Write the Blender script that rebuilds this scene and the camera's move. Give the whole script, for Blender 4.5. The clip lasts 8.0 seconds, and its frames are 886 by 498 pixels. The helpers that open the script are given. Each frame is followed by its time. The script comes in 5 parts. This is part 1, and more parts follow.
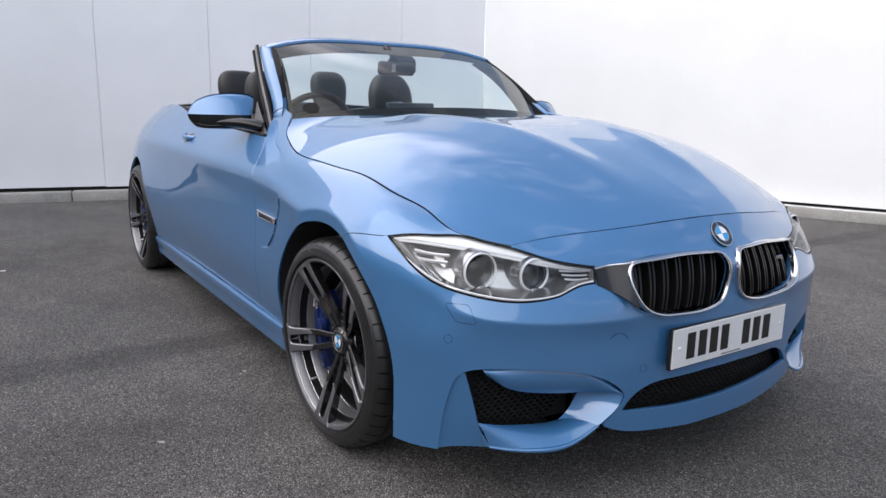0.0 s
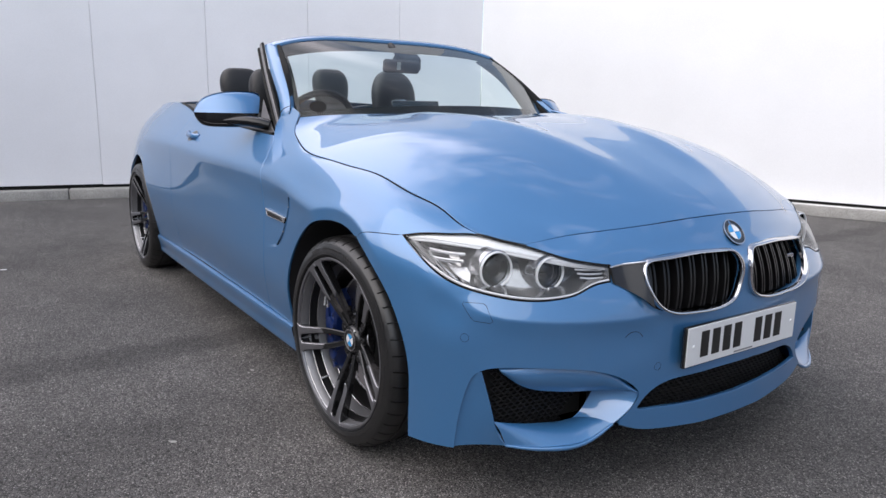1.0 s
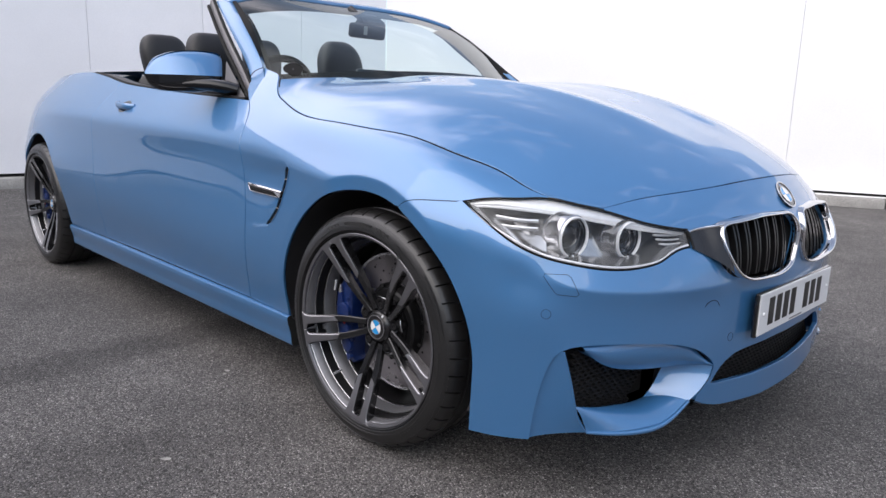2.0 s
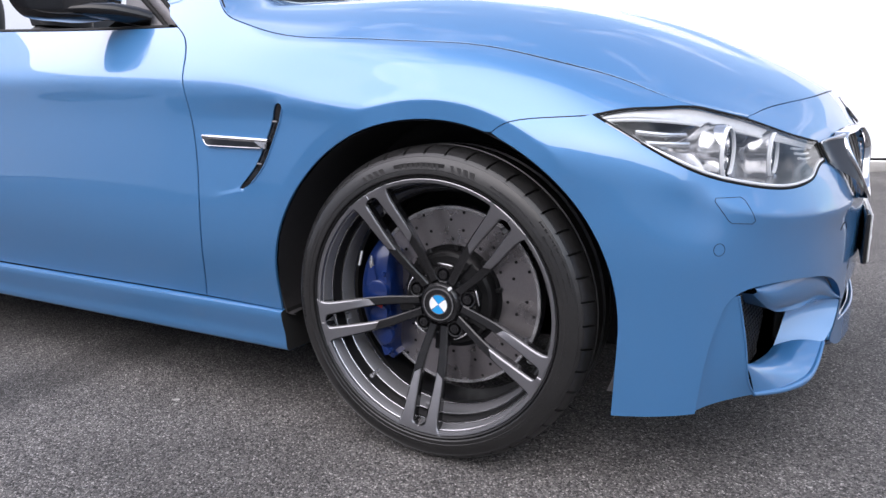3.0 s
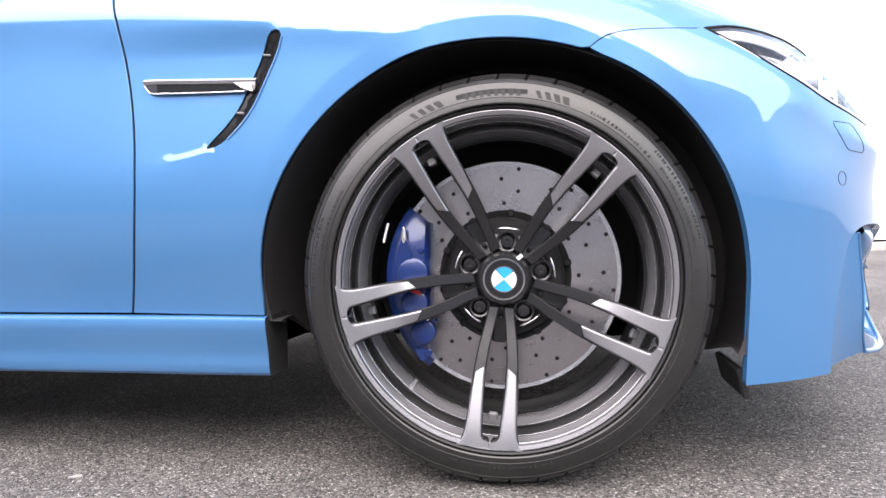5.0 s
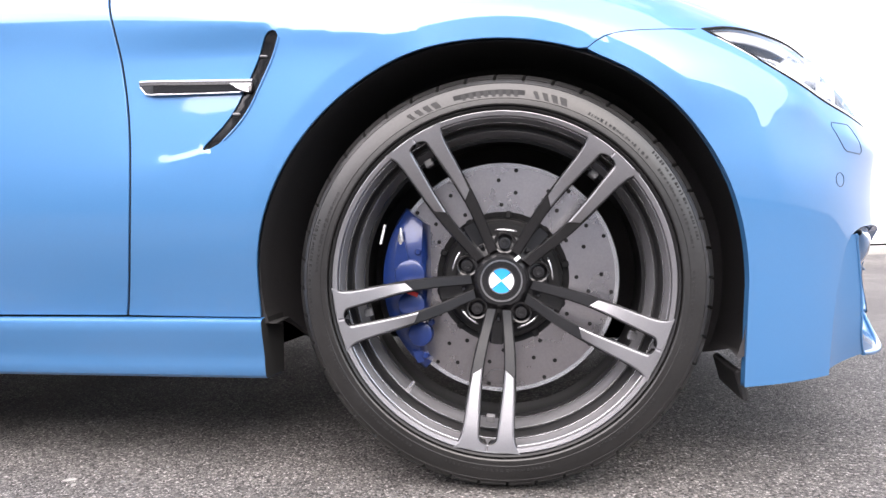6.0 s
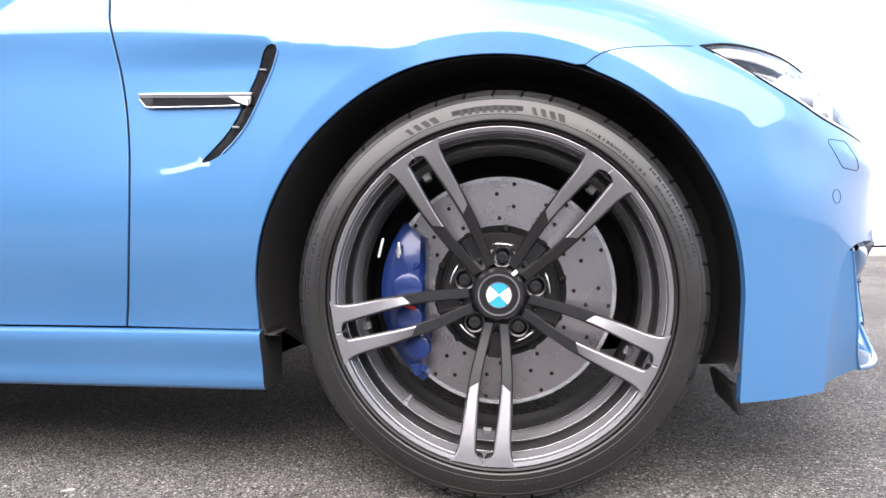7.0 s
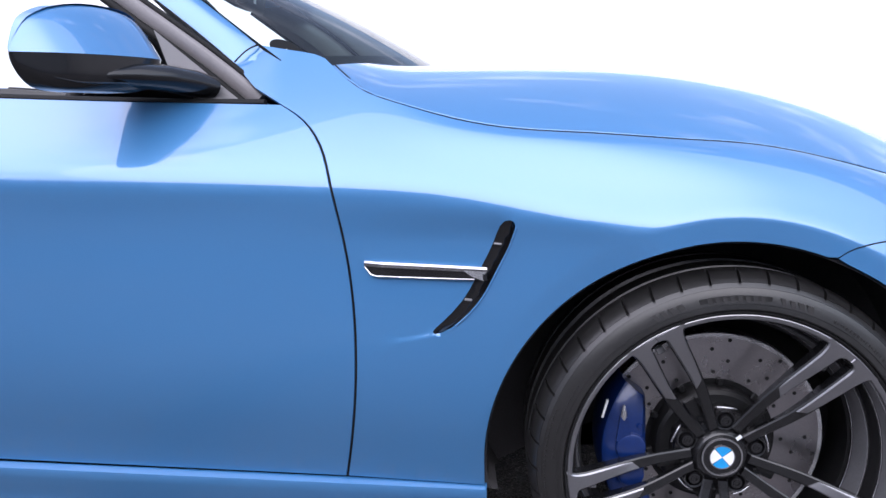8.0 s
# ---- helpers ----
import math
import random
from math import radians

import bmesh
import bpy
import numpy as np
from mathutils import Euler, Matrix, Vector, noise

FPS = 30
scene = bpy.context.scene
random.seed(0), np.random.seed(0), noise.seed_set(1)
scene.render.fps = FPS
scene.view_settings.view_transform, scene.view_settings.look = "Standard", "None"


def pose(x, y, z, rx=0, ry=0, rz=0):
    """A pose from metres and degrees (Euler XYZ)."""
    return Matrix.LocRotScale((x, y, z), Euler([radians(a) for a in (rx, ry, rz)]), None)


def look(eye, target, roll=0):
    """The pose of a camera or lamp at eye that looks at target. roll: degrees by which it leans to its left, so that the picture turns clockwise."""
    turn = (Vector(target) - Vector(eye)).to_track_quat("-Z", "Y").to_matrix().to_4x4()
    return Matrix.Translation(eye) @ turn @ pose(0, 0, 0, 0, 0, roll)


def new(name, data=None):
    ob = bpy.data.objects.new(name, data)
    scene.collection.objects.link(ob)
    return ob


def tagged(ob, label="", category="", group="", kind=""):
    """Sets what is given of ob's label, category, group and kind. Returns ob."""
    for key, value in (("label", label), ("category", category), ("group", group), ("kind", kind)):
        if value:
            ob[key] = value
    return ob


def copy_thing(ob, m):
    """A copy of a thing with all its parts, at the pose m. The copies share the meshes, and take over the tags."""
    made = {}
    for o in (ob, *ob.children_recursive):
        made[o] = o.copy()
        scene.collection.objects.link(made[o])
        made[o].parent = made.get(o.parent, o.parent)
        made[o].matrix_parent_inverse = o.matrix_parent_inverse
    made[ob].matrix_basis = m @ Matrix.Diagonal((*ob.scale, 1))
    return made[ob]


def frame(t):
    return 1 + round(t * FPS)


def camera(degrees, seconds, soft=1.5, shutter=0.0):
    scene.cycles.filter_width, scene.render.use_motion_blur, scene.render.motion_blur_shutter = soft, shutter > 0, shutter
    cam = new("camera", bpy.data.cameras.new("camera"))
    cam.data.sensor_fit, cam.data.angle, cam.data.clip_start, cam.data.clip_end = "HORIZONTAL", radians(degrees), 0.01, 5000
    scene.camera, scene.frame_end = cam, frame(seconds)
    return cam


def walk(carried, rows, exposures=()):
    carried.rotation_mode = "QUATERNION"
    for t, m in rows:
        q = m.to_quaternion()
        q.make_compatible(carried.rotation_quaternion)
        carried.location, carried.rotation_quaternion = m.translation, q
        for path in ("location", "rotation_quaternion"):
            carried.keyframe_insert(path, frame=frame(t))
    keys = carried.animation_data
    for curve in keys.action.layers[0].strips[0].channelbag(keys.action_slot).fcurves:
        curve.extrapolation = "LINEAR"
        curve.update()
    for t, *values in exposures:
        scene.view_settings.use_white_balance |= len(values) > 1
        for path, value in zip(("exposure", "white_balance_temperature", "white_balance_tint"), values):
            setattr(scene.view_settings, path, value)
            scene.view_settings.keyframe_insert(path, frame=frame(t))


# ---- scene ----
cam = camera(63.8, 8.0)
PATH = [
    (0, (1.955, -1.788, 1.068), (0.326, -0.699, 0.67), 1.1),
    (0.5, (1.956, -1.79, 1.076), (0.326, -0.703, 0.671), 1.0),
    (1, (1.922, -1.836, 1.072), (0.304, -0.732, 0.666), 1.1),
    (1.5, (1.756, -1.961, 1.036), (0.22, -0.748, 0.622), 1.4),
    (1.7, (1.649, -2.007, 1.01), (0.159, -0.74, 0.594), 1.5),
    (2.8, (0.839, -2.141, 0.775), (-0.173, -0.464, 0.37), 0.4),
    (3, (0.68, -2.125, 0.742), (-0.245, -0.398, 0.34), -0.4),
    (3.5, (0.33, -2.14, 0.627), (-0.266, -0.253, 0.34), -1.7),
    (4, (0.133, -2.087, 0.489), (-0.287, -0.139, 0.321), -1.2),
    (4.5, (0.083, -2.042, 0.432), (-0.247, -0.072, 0.336), -0.8),
    (6, (0.078, -2.026, 0.416), (-0.225, -0.05, 0.361), -0.9),
    (6.5, (0.083, -2.027, 0.427), (-0.222, -0.052, 0.367), -0.6),
    (7, (0.083, -2.029, 0.443), (-0.221, -0.054, 0.381), -0.6),
    (7.5, (-0.044, -2.041, 0.663), (-0.291, -0.075, 0.39), -0.1),
    (8, (-0.351, -2.041, 0.911), (-0.565, -0.088, 0.539), -0.6),
]
BRIGHT = [(0, .62, 6650, 5), (1.7, .67, 6650, 6), (2.8, 1.09, 6550, 7), (3.5, 1.38, 6400, 8), (4.5, 2.04, 6900, 8), (7.0, 2.22, 7000, 8), (7.5, 1.86, 6500, 8), (8.0, 1.20, 6100, 10)]
walk(cam, [(t, look(eye, target, roll)) for t, eye, target, roll in PATH], BRIGHT)

# ---------- light ----------
world = bpy.data.worlds.new("sky")
scene.world = world
world.use_nodes = True
wn, wl = world.node_tree.nodes, world.node_tree.links
sky = wn.new("ShaderNodeTexSky")
sky.sky_type, sky.sun_disc = "NISHITA", False
SUN_UP, SUN_ROT = radians(42), radians(160)
sky.sun_elevation, sky.sun_rotation = SUN_UP, SUN_ROT
sky.air_density, sky.dust_density = 1.0, 1.4
# broken cloud: a bright mass added unseen in the south-west for the paint's reflections, ragged at its rim, and clear
# blue to the north and east
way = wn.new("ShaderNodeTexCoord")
fill_cloud = wn.new("ShaderNodeVectorMath")
fill_cloud.operation = "DOT_PRODUCT"
FILL_AZ, FILL_EL = radians(-168), radians(30)
fill_cloud.inputs[1].default_value = (math.cos(FILL_AZ) * math.cos(FILL_EL), math.sin(FILL_AZ) * math.cos(FILL_EL), math.sin(FILL_EL))
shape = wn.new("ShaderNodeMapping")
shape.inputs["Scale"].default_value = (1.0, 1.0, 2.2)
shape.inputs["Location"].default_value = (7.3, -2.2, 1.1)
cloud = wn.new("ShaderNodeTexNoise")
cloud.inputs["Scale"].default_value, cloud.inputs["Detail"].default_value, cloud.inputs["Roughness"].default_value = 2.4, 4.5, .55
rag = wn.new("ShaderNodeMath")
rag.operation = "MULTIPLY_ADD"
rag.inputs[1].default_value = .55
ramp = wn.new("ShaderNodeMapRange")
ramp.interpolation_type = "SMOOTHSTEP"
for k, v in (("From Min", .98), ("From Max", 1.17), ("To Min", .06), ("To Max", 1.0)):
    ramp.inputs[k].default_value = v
veil = wn.new("ShaderNodeMix")
veil.data_type = "RGBA"
veil.inputs["B"].default_value = (13.2, 12.4, 14.0, 1)
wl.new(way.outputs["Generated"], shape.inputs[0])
wl.new(way.outputs["Generated"], fill_cloud.inputs[0])
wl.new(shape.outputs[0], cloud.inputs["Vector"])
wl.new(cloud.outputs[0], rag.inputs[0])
wl.new(fill_cloud.outputs["Value"], rag.inputs[2])
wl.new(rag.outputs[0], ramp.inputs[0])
puff = wn.new("ShaderNodeTexNoise")
puff.inputs["Scale"].default_value, puff.inputs["Detail"].default_value, puff.inputs["Roughness"].default_value = 4.2, 5.0, .55
puffs = wn.new("ShaderNodeMapRange")
puffs.interpolation_type = "SMOOTHSTEP"
for k, v in (("From Min", .52), ("From Max", .72), ("To Min", .08), ("To Max", .34)):
    puffs.inputs[k].default_value = v
more = wn.new("ShaderNodeMath")
more.operation = "MAXIMUM"
wl.new(shape.outputs[0], puff.inputs["Vector"])
wl.new(puff.outputs[0], puffs.inputs[0])
wl.new(puffs.outputs[0], more.inputs[0])
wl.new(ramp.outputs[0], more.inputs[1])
# unseen bright patch added to the southern sky for fill and flank reflections
near_glow = wn.new("ShaderNodeVectorMath")
near_glow.operation = "DOT_PRODUCT"
GLOW_AZ, GLOW_EL = radians(-102), radians(43)
near_glow.inputs[1].default_value = (math.cos(GLOW_AZ) * math.cos(GLOW_EL), math.sin(GLOW_AZ) * math.cos(GLOW_EL), math.sin(GLOW_EL))
fill_glow = wn.new("ShaderNodeMapRange")
fill_glow.interpolation_type = "SMOOTHSTEP"
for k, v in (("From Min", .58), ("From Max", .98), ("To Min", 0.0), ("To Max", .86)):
    fill_glow.inputs[k].default_value = v
whole = wn.new("ShaderNodeMath")
whole.operation = "MAXIMUM"
wl.new(way.outputs["Generated"], near_glow.inputs[0])
wl.new(near_glow.outputs["Value"], fill_glow.inputs[0])
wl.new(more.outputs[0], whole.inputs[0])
wl.new(fill_glow.outputs[0], whole.inputs[1])
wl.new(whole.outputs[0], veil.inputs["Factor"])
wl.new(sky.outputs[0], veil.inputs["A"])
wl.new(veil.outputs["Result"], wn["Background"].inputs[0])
wn["Background"].inputs[1].default_value = 0.125
sun_data = bpy.data.lights.new("sun", "SUN")
sun_data.energy, sun_data.angle, sun_data.color = 1.0, radians(95), (1.0, 0.95, 0.90)
sun = new("sun", sun_data)
sun.matrix_world = look((0, 0, 8), (0 - math.sin(SUN_ROT) * math.cos(SUN_UP), 0 - math.cos(SUN_ROT) * math.cos(SUN_UP), 8 - math.sin(SUN_UP)))

# ---------- materials ----------
def material(name, colour, rough=.5, metal=0.0, coat=0.0, **more):
    m = bpy.data.materials.new(name)
    m.use_nodes = True
    b = m.node_tree.nodes["Principled BSDF"]
    b.inputs["Base Color"].default_value = (*colour, 1)
    b.inputs["Roughness"].default_value = rough
    b.inputs["Metallic"].default_value = metal
    b.inputs["Coat Weight"].default_value = coat
    b.inputs["Coat Roughness"].default_value = .03
    for k, v in more.items():
        b.inputs[k.replace("_", " ")].default_value = v
    return m


def grain(m, scale=200.0, low=.9, high=1.1, bump=.0, big=3.0, big_amount=.0, rough_swing=.0, detail=4.0, dist=.002):
    """Variation of colour, roughness and relief at a fine and a broad scale."""
    t = m.node_tree
    n, l = t.nodes, t.links
    b = n["Principled BSDF"]
    co = n.new("ShaderNodeTexCoord")
    fine, broad = n.new("ShaderNodeTexNoise"), n.new("ShaderNodeTexNoise")
    fine.inputs["Scale"].default_value, fine.inputs["Detail"].default_value = scale, detail
    broad.inputs["Scale"].default_value, broad.inputs["Detail"].default_value = big, 5.0
    for x in (fine, broad):
        l.new(co.outputs["Object"], x.inputs["Vector"])
    m1, m2 = n.new("ShaderNodeMapRange"), n.new("ShaderNodeMapRange")
    m1.inputs["From Min"].default_value, m1.inputs["From Max"].default_value = .3, .7
    m1.inputs["To Min"].default_value, m1.inputs["To Max"].default_value = low, high
    m2.inputs["From Min"].default_value, m2.inputs["From Max"].default_value = .3, .7
    m2.inputs["To Min"].default_value, m2.inputs["To Max"].default_value = 1 - big_amount, 1 + big_amount
    l.new(fine.outputs[0], m1.inputs[0])
    l.new(broad.outputs[0], m2.inputs[0])
    mul = n.new("ShaderNodeMath")
    mul.operation = "MULTIPLY"
    l.new(m1.outputs[0], mul.inputs[0])
    l.new(m2.outputs[0], mul.inputs[1])
    col = n.new("ShaderNodeVectorMath")
    col.operation = "SCALE"
    col.inputs[0].default_value = b.inputs["Base Color"].default_value[:3]
    l.new(mul.outputs[0], col.inputs["Scale"])
    l.new(col.outputs[0], b.inputs["Base Color"])
    if rough_swing:
        r = n.new("ShaderNodeMapRange")
        base = b.inputs["Roughness"].default_value
        r.inputs["To Min"].default_value, r.inputs["To Max"].default_value = base - rough_swing, base + rough_swing
        l.new(broad.outputs[0], r.inputs[0])
        l.new(r.outputs[0], b.inputs["Roughness"])
    if bump:
        bp = n.new("ShaderNodeBump")
        bp.inputs["Strength"].default_value, bp.inputs["Distance"].default_value = bump, dist
        l.new(fine.outputs[0], bp.inputs["Height"])
        l.new(bp.outputs[0], b.inputs["Normal"])
    return m


PAINT = grain(material("blue_paint", (.051, .187, .404), .42, .32, 1.0, Coat_IOR=1.78), 900, .97, 1.03, big=1.5, big_amount=.02)
PAINT.node_tree.nodes["Principled BSDF"].inputs["Coat Roughness"].default_value = .015
GLOSS = material("gloss_black", (.008, .008, .009), .12, 0, .6)
LINER = grain(material("liner_felt", (.040, .038, .0405), .9), 400, .8, 1.2, .2)
QUARTER = material("quarter_grey", (.30, .29, .30), .45)
MATT = grain(material("black_plastic", (.026, .0255, .027), .5), 300, .8, 1.2, .15)
# near-black standing in for shade in openings; also the underbody and sill ends
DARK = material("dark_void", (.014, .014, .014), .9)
CHROME = grain(material("chrome", (.66, .66, .68), .07, 1.0), 60, .97, 1.02, big=8, big_amount=.03)
RUBBER = grain(material("tyre_rubber", (.0155, .0151, .0151), .33, 0, 0, Specular_IOR_Level=.62), 240, .75, 1.25, .12, 9, .2, .08, dist=.0006)
TYRE_MARK = grain(material("raised_rubber", (.034, .033, .033), .38, 0, 0, Specular_IOR_Level=.62), 240, .8, 1.2)
SEAL = material("rubber_seal", (.006, .006, .006), .7, 0, 0, Specular_IOR_Level=.25)
ALLOY = grain(material("machined_alloy", (.33, .327, .343), .38, .95, .0), 500, .95, 1.05, big=12, big_amount=.05)
BARREL = grain(material("barrel_black", (.013, .013, .0136), .38, 0, .0, Specular_IOR_Level=.3), 300, .9, 1.1, big=10, big_amount=.08)
ALLOY_DARK = grain(material("dark_alloy", (.010, .010, .011), .26, 0, .35), 300, .9, 1.1, big=10, big_amount=.08)
GUNMETAL = grain(material("gunmetal_alloy", (.22, .22, .23), .42, .6), 300, .93, 1.07, big=10, big_amount=.06)
STEEL = grain(material("brake_steel", (.40, .38, .39), .28, 1.0), 300, .95, 1.05, .06, 14, .04, .05)
CALIPER = grain(material("blue_caliper", (.005, .022, .118), .3, .1, .5), 200, .9, 1.1, big=20, big_amount=.1)
LEATHER = grain(material("black_leather", (.011, .011, .0125), .5), 350, .75, 1.25, .25, 6, .1)
WHITE = grain(material("plate_white", (.72, .73, .74), .35, 0, .3), 300, .98, 1.02, big=8, big_amount=.02)
INK = material("plate_ink", (.012, .012, .012), .4)
BADGE_BLUE = material("badge_blue", (.02, .30, .68), .2, 0, 1.0)
BADGE_WHITE = material("badge_white", (.85, .86, .87), .2, 0, 1.0)
RED = material("red_mark", (.5, .02, .02), .4)
GREY = material("grey_plastic", (.20, .20, .21), .4)
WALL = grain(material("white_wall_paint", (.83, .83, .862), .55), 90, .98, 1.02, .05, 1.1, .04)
GRIT = material("grit", (.25, .24, .23), .8)
grit_n, grit_l = GRIT.node_tree.nodes, GRIT.node_tree.links
island, shade_map = grit_n.new("ShaderNodeNewGeometry"), grit_n.new("ShaderNodeMapRange")
shade_map.inputs["To Min"].default_value, shade_map.inputs["To Max"].default_value = .02, .22
grit_l.new(island.outputs["Random Per Island"], shade_map.inputs[0])
grit_l.new(shade_map.outputs[0], grit_n["Principled BSDF"].inputs["Base Color"])
KERB_SUN = grain(material("kerb_sunlight_white", (.74, .73, .72), .8), 150, .85, 1.1, .3, 14, .12)
# greys of the three unseen walls, toned for the reflections they give
FAR_WALL = grain(material("unseen_wall_grey", (.55, .54, .525), .8), 60, .9, 1.1, .05, 1.0, .12)
DARK_WALL = grain(material("unseen_wall_dark", (.24, .235, .23), .75), 60, .9, 1.1, .05, 1.0, .15)
PALE_WALL = grain(material("unseen_wall_pale", (.60, .59, .575), .8), 60, .9, 1.1, .05, 1.0, .10)
# whiter copy of the wall paint; the north wall's sunlight is in its colour
WALL_SUNLIT = grain(material("sunlit_wall_white", (.87, .87, .88), .5), 90, .98, 1.02, .05, 1.1, .03)
CONCRETE = grain(material("kerb_concrete", (.34, .33, .31), .85), 120, .75, 1.2, .4, 5, .18)
ASPHALT = material("asphalt", (.06, .06, .06), .86)


def asphalt(m):
    """Crushed stone in bitumen: single stones, grain, broad worn and stained patches."""
    n, l = m.node_tree.nodes, m.node_tree.links
    b = n["Principled BSDF"]
    co = n.new("ShaderNodeTexCoord")

    def tex(kind, **values):
        t = n.new(kind)
        for k, v in values.items():
            t.inputs[k].default_value = v
        l.new(co.outputs["Object"], t.inputs["Vector"])
        return t

    def ranged(src, f0, f1, t0, t1):
        r = n.new("ShaderNodeMapRange")
        for k, v in zip(("From Min", "From Max", "To Min", "To Max"), (f0, f1, t0, t1)):
            r.inputs[k].default_value = v
        l.new(src, r.inputs[0])
        return r.outputs[0]

    def times(a, c):
        k = n.new("ShaderNodeMath")
        k.operation = "MULTIPLY"
        l.new(a, k.inputs[0])
        l.new(c, k.inputs[1])
        return k.outputs[0]

    stones = tex("ShaderNodeTexVoronoi", Scale=230.0)
    pick = n.new("ShaderNodeSeparateColor")
    l.new(stones.outputs["Color"], pick.inputs[0])
    fine = tex("ShaderNodeTexNoise", Scale=420.0, Detail=3.0)
    patch = tex("ShaderNodeTexNoise", Scale=.75, Detail=6.0, Roughness=.6)
    blot = tex("ShaderNodeTexNoise", Scale=5.5, Detail=5.0)
    v = times(ranged(pick.outputs[0], 0, 1, .22, 2.1), ranged(fine.outputs[0], .3, .7, .40, 1.6))
    specks = tex("ShaderNodeTexVoronoi", Scale=310.0)
    pick_speck = n.new("ShaderNodeSeparateColor")
    l.new(specks.outputs["Color"], pick_speck.inputs[0])
    v = times(v, ranged(pick_speck.outputs[1], .86, .92, .88, 2.5))
    v = times(v, ranged(patch.outputs[0], .35, .65, .72, 1.26))
    v = times(v, ranged(blot.outputs[0], .3, .7, .88, 1.12))
    # a darker band with a ragged edge, running up to the car's sill
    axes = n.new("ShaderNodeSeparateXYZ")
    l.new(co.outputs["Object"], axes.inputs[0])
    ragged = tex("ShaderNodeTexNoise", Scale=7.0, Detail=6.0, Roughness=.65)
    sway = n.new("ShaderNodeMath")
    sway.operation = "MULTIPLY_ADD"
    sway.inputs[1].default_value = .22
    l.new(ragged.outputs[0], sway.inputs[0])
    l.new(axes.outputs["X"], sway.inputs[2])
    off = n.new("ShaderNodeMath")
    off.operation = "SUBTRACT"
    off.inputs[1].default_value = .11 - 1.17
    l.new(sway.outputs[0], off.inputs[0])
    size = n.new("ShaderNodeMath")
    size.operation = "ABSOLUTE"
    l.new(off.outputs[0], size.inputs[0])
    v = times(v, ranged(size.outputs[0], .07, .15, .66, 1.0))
    col = n.new("ShaderNodeVectorMath")
    col.operation = "SCALE"
    col.inputs[0].default_value = (.0870, .0815, .0775)
    l.new(v, col.inputs["Scale"])
    l.new(col.outputs[0], b.inputs["Base Color"])
    bp = n.new("ShaderNodeBump")
    bp.inputs["Strength"].default_value, bp.inputs["Distance"].default_value = .9, .004
    l.new(stones.outputs["Distance"], bp.inputs["Height"])
    bp.invert = True
    l.new(bp.outputs[0], b.inputs["Normal"])


asphalt(ASPHALT)


def clear(name, tint, ior=1.45, rough=.0):
    """Thin clear sheet: seen through, with a gloss that grows at a slant."""
    m = bpy.data.materials.new(name)
    m.use_nodes = True
    n, l = m.node_tree.nodes, m.node_tree.links
    n.remove(n["Principled BSDF"])
    see, gloss, mix, fres = n.new("ShaderNodeBsdfTransparent"), n.new("ShaderNodeBsdfGlossy"), n.new("ShaderNodeMixShader"), n.new("ShaderNodeFresnel")
    see.inputs[0].default_value = (*tint, 1)
    gloss.inputs["Roughness"].default_value = rough
    fres.inputs[0].default_value = ior
    l.new(fres.outputs[0], mix.inputs[0])
    l.new(see.outputs[0], mix.inputs[1])
    l.new(gloss.outputs[0], mix.inputs[2])
    l.new(mix.outputs[0], n["Material Output"].inputs[0])
    return m


GLASS = clear("windscreen_glass", (.83, .955, .955), 1.42)
LENS = clear("clear_lens", (.96, .97, .97), 1.45)
PIANO = material("mirror_black", (.009, .009, .010), .14, 0, 0, Specular_IOR_Level=.5)
SLAT = material("slat_black", (.007, .007, .0075), .30, 0, 0, Specular_IOR_Level=.35)
MESH = grain(material("mesh_black", (.0045, .0045, .005), .6), 200, .8, 1.2)
RING = material("ring_white", (.86, .87, .90), .2, 0, .5)
CHANNEL = grain(material("window_channel_grey", (.15, .142, .146), .38), 120, .95, 1.05, big=9, big_amount=.05)
SATIN = grain(material("satin_silver", (.68, .68, .70), .24, .85), 80, .95, 1.04, big=10, big_amount=.06)
LAMP_GREY = grain(material("lamp_grey", (.46, .458, .462), .22, .85), 120, .9, 1.1, big=14, big_amount=.1)
LAMP_SILVER = grain(material("lamp_silver", (.56, .56, .575), .16, .9), 120, .9, 1.1, big=14, big_amount=.1)
SILVER = grain(material("silver_trim", (.80, .80, .82), .26, .35, .3), 80, .96, 1.04, big=12, big_amount=.05)
WEDGE = grain(material("wedge_grey", (.016, .0155, .017), .20, .0, .0, Specular_IOR_Level=.5), 60, .95, 1.05, big=10, big_amount=.05)
TRIM = grain(material("pillar_trim_grey", (.15, .16, .165), .75), 300, .9, 1.1, .1)
LABEL = material("paper_label", (.7, .7, .7), .6)

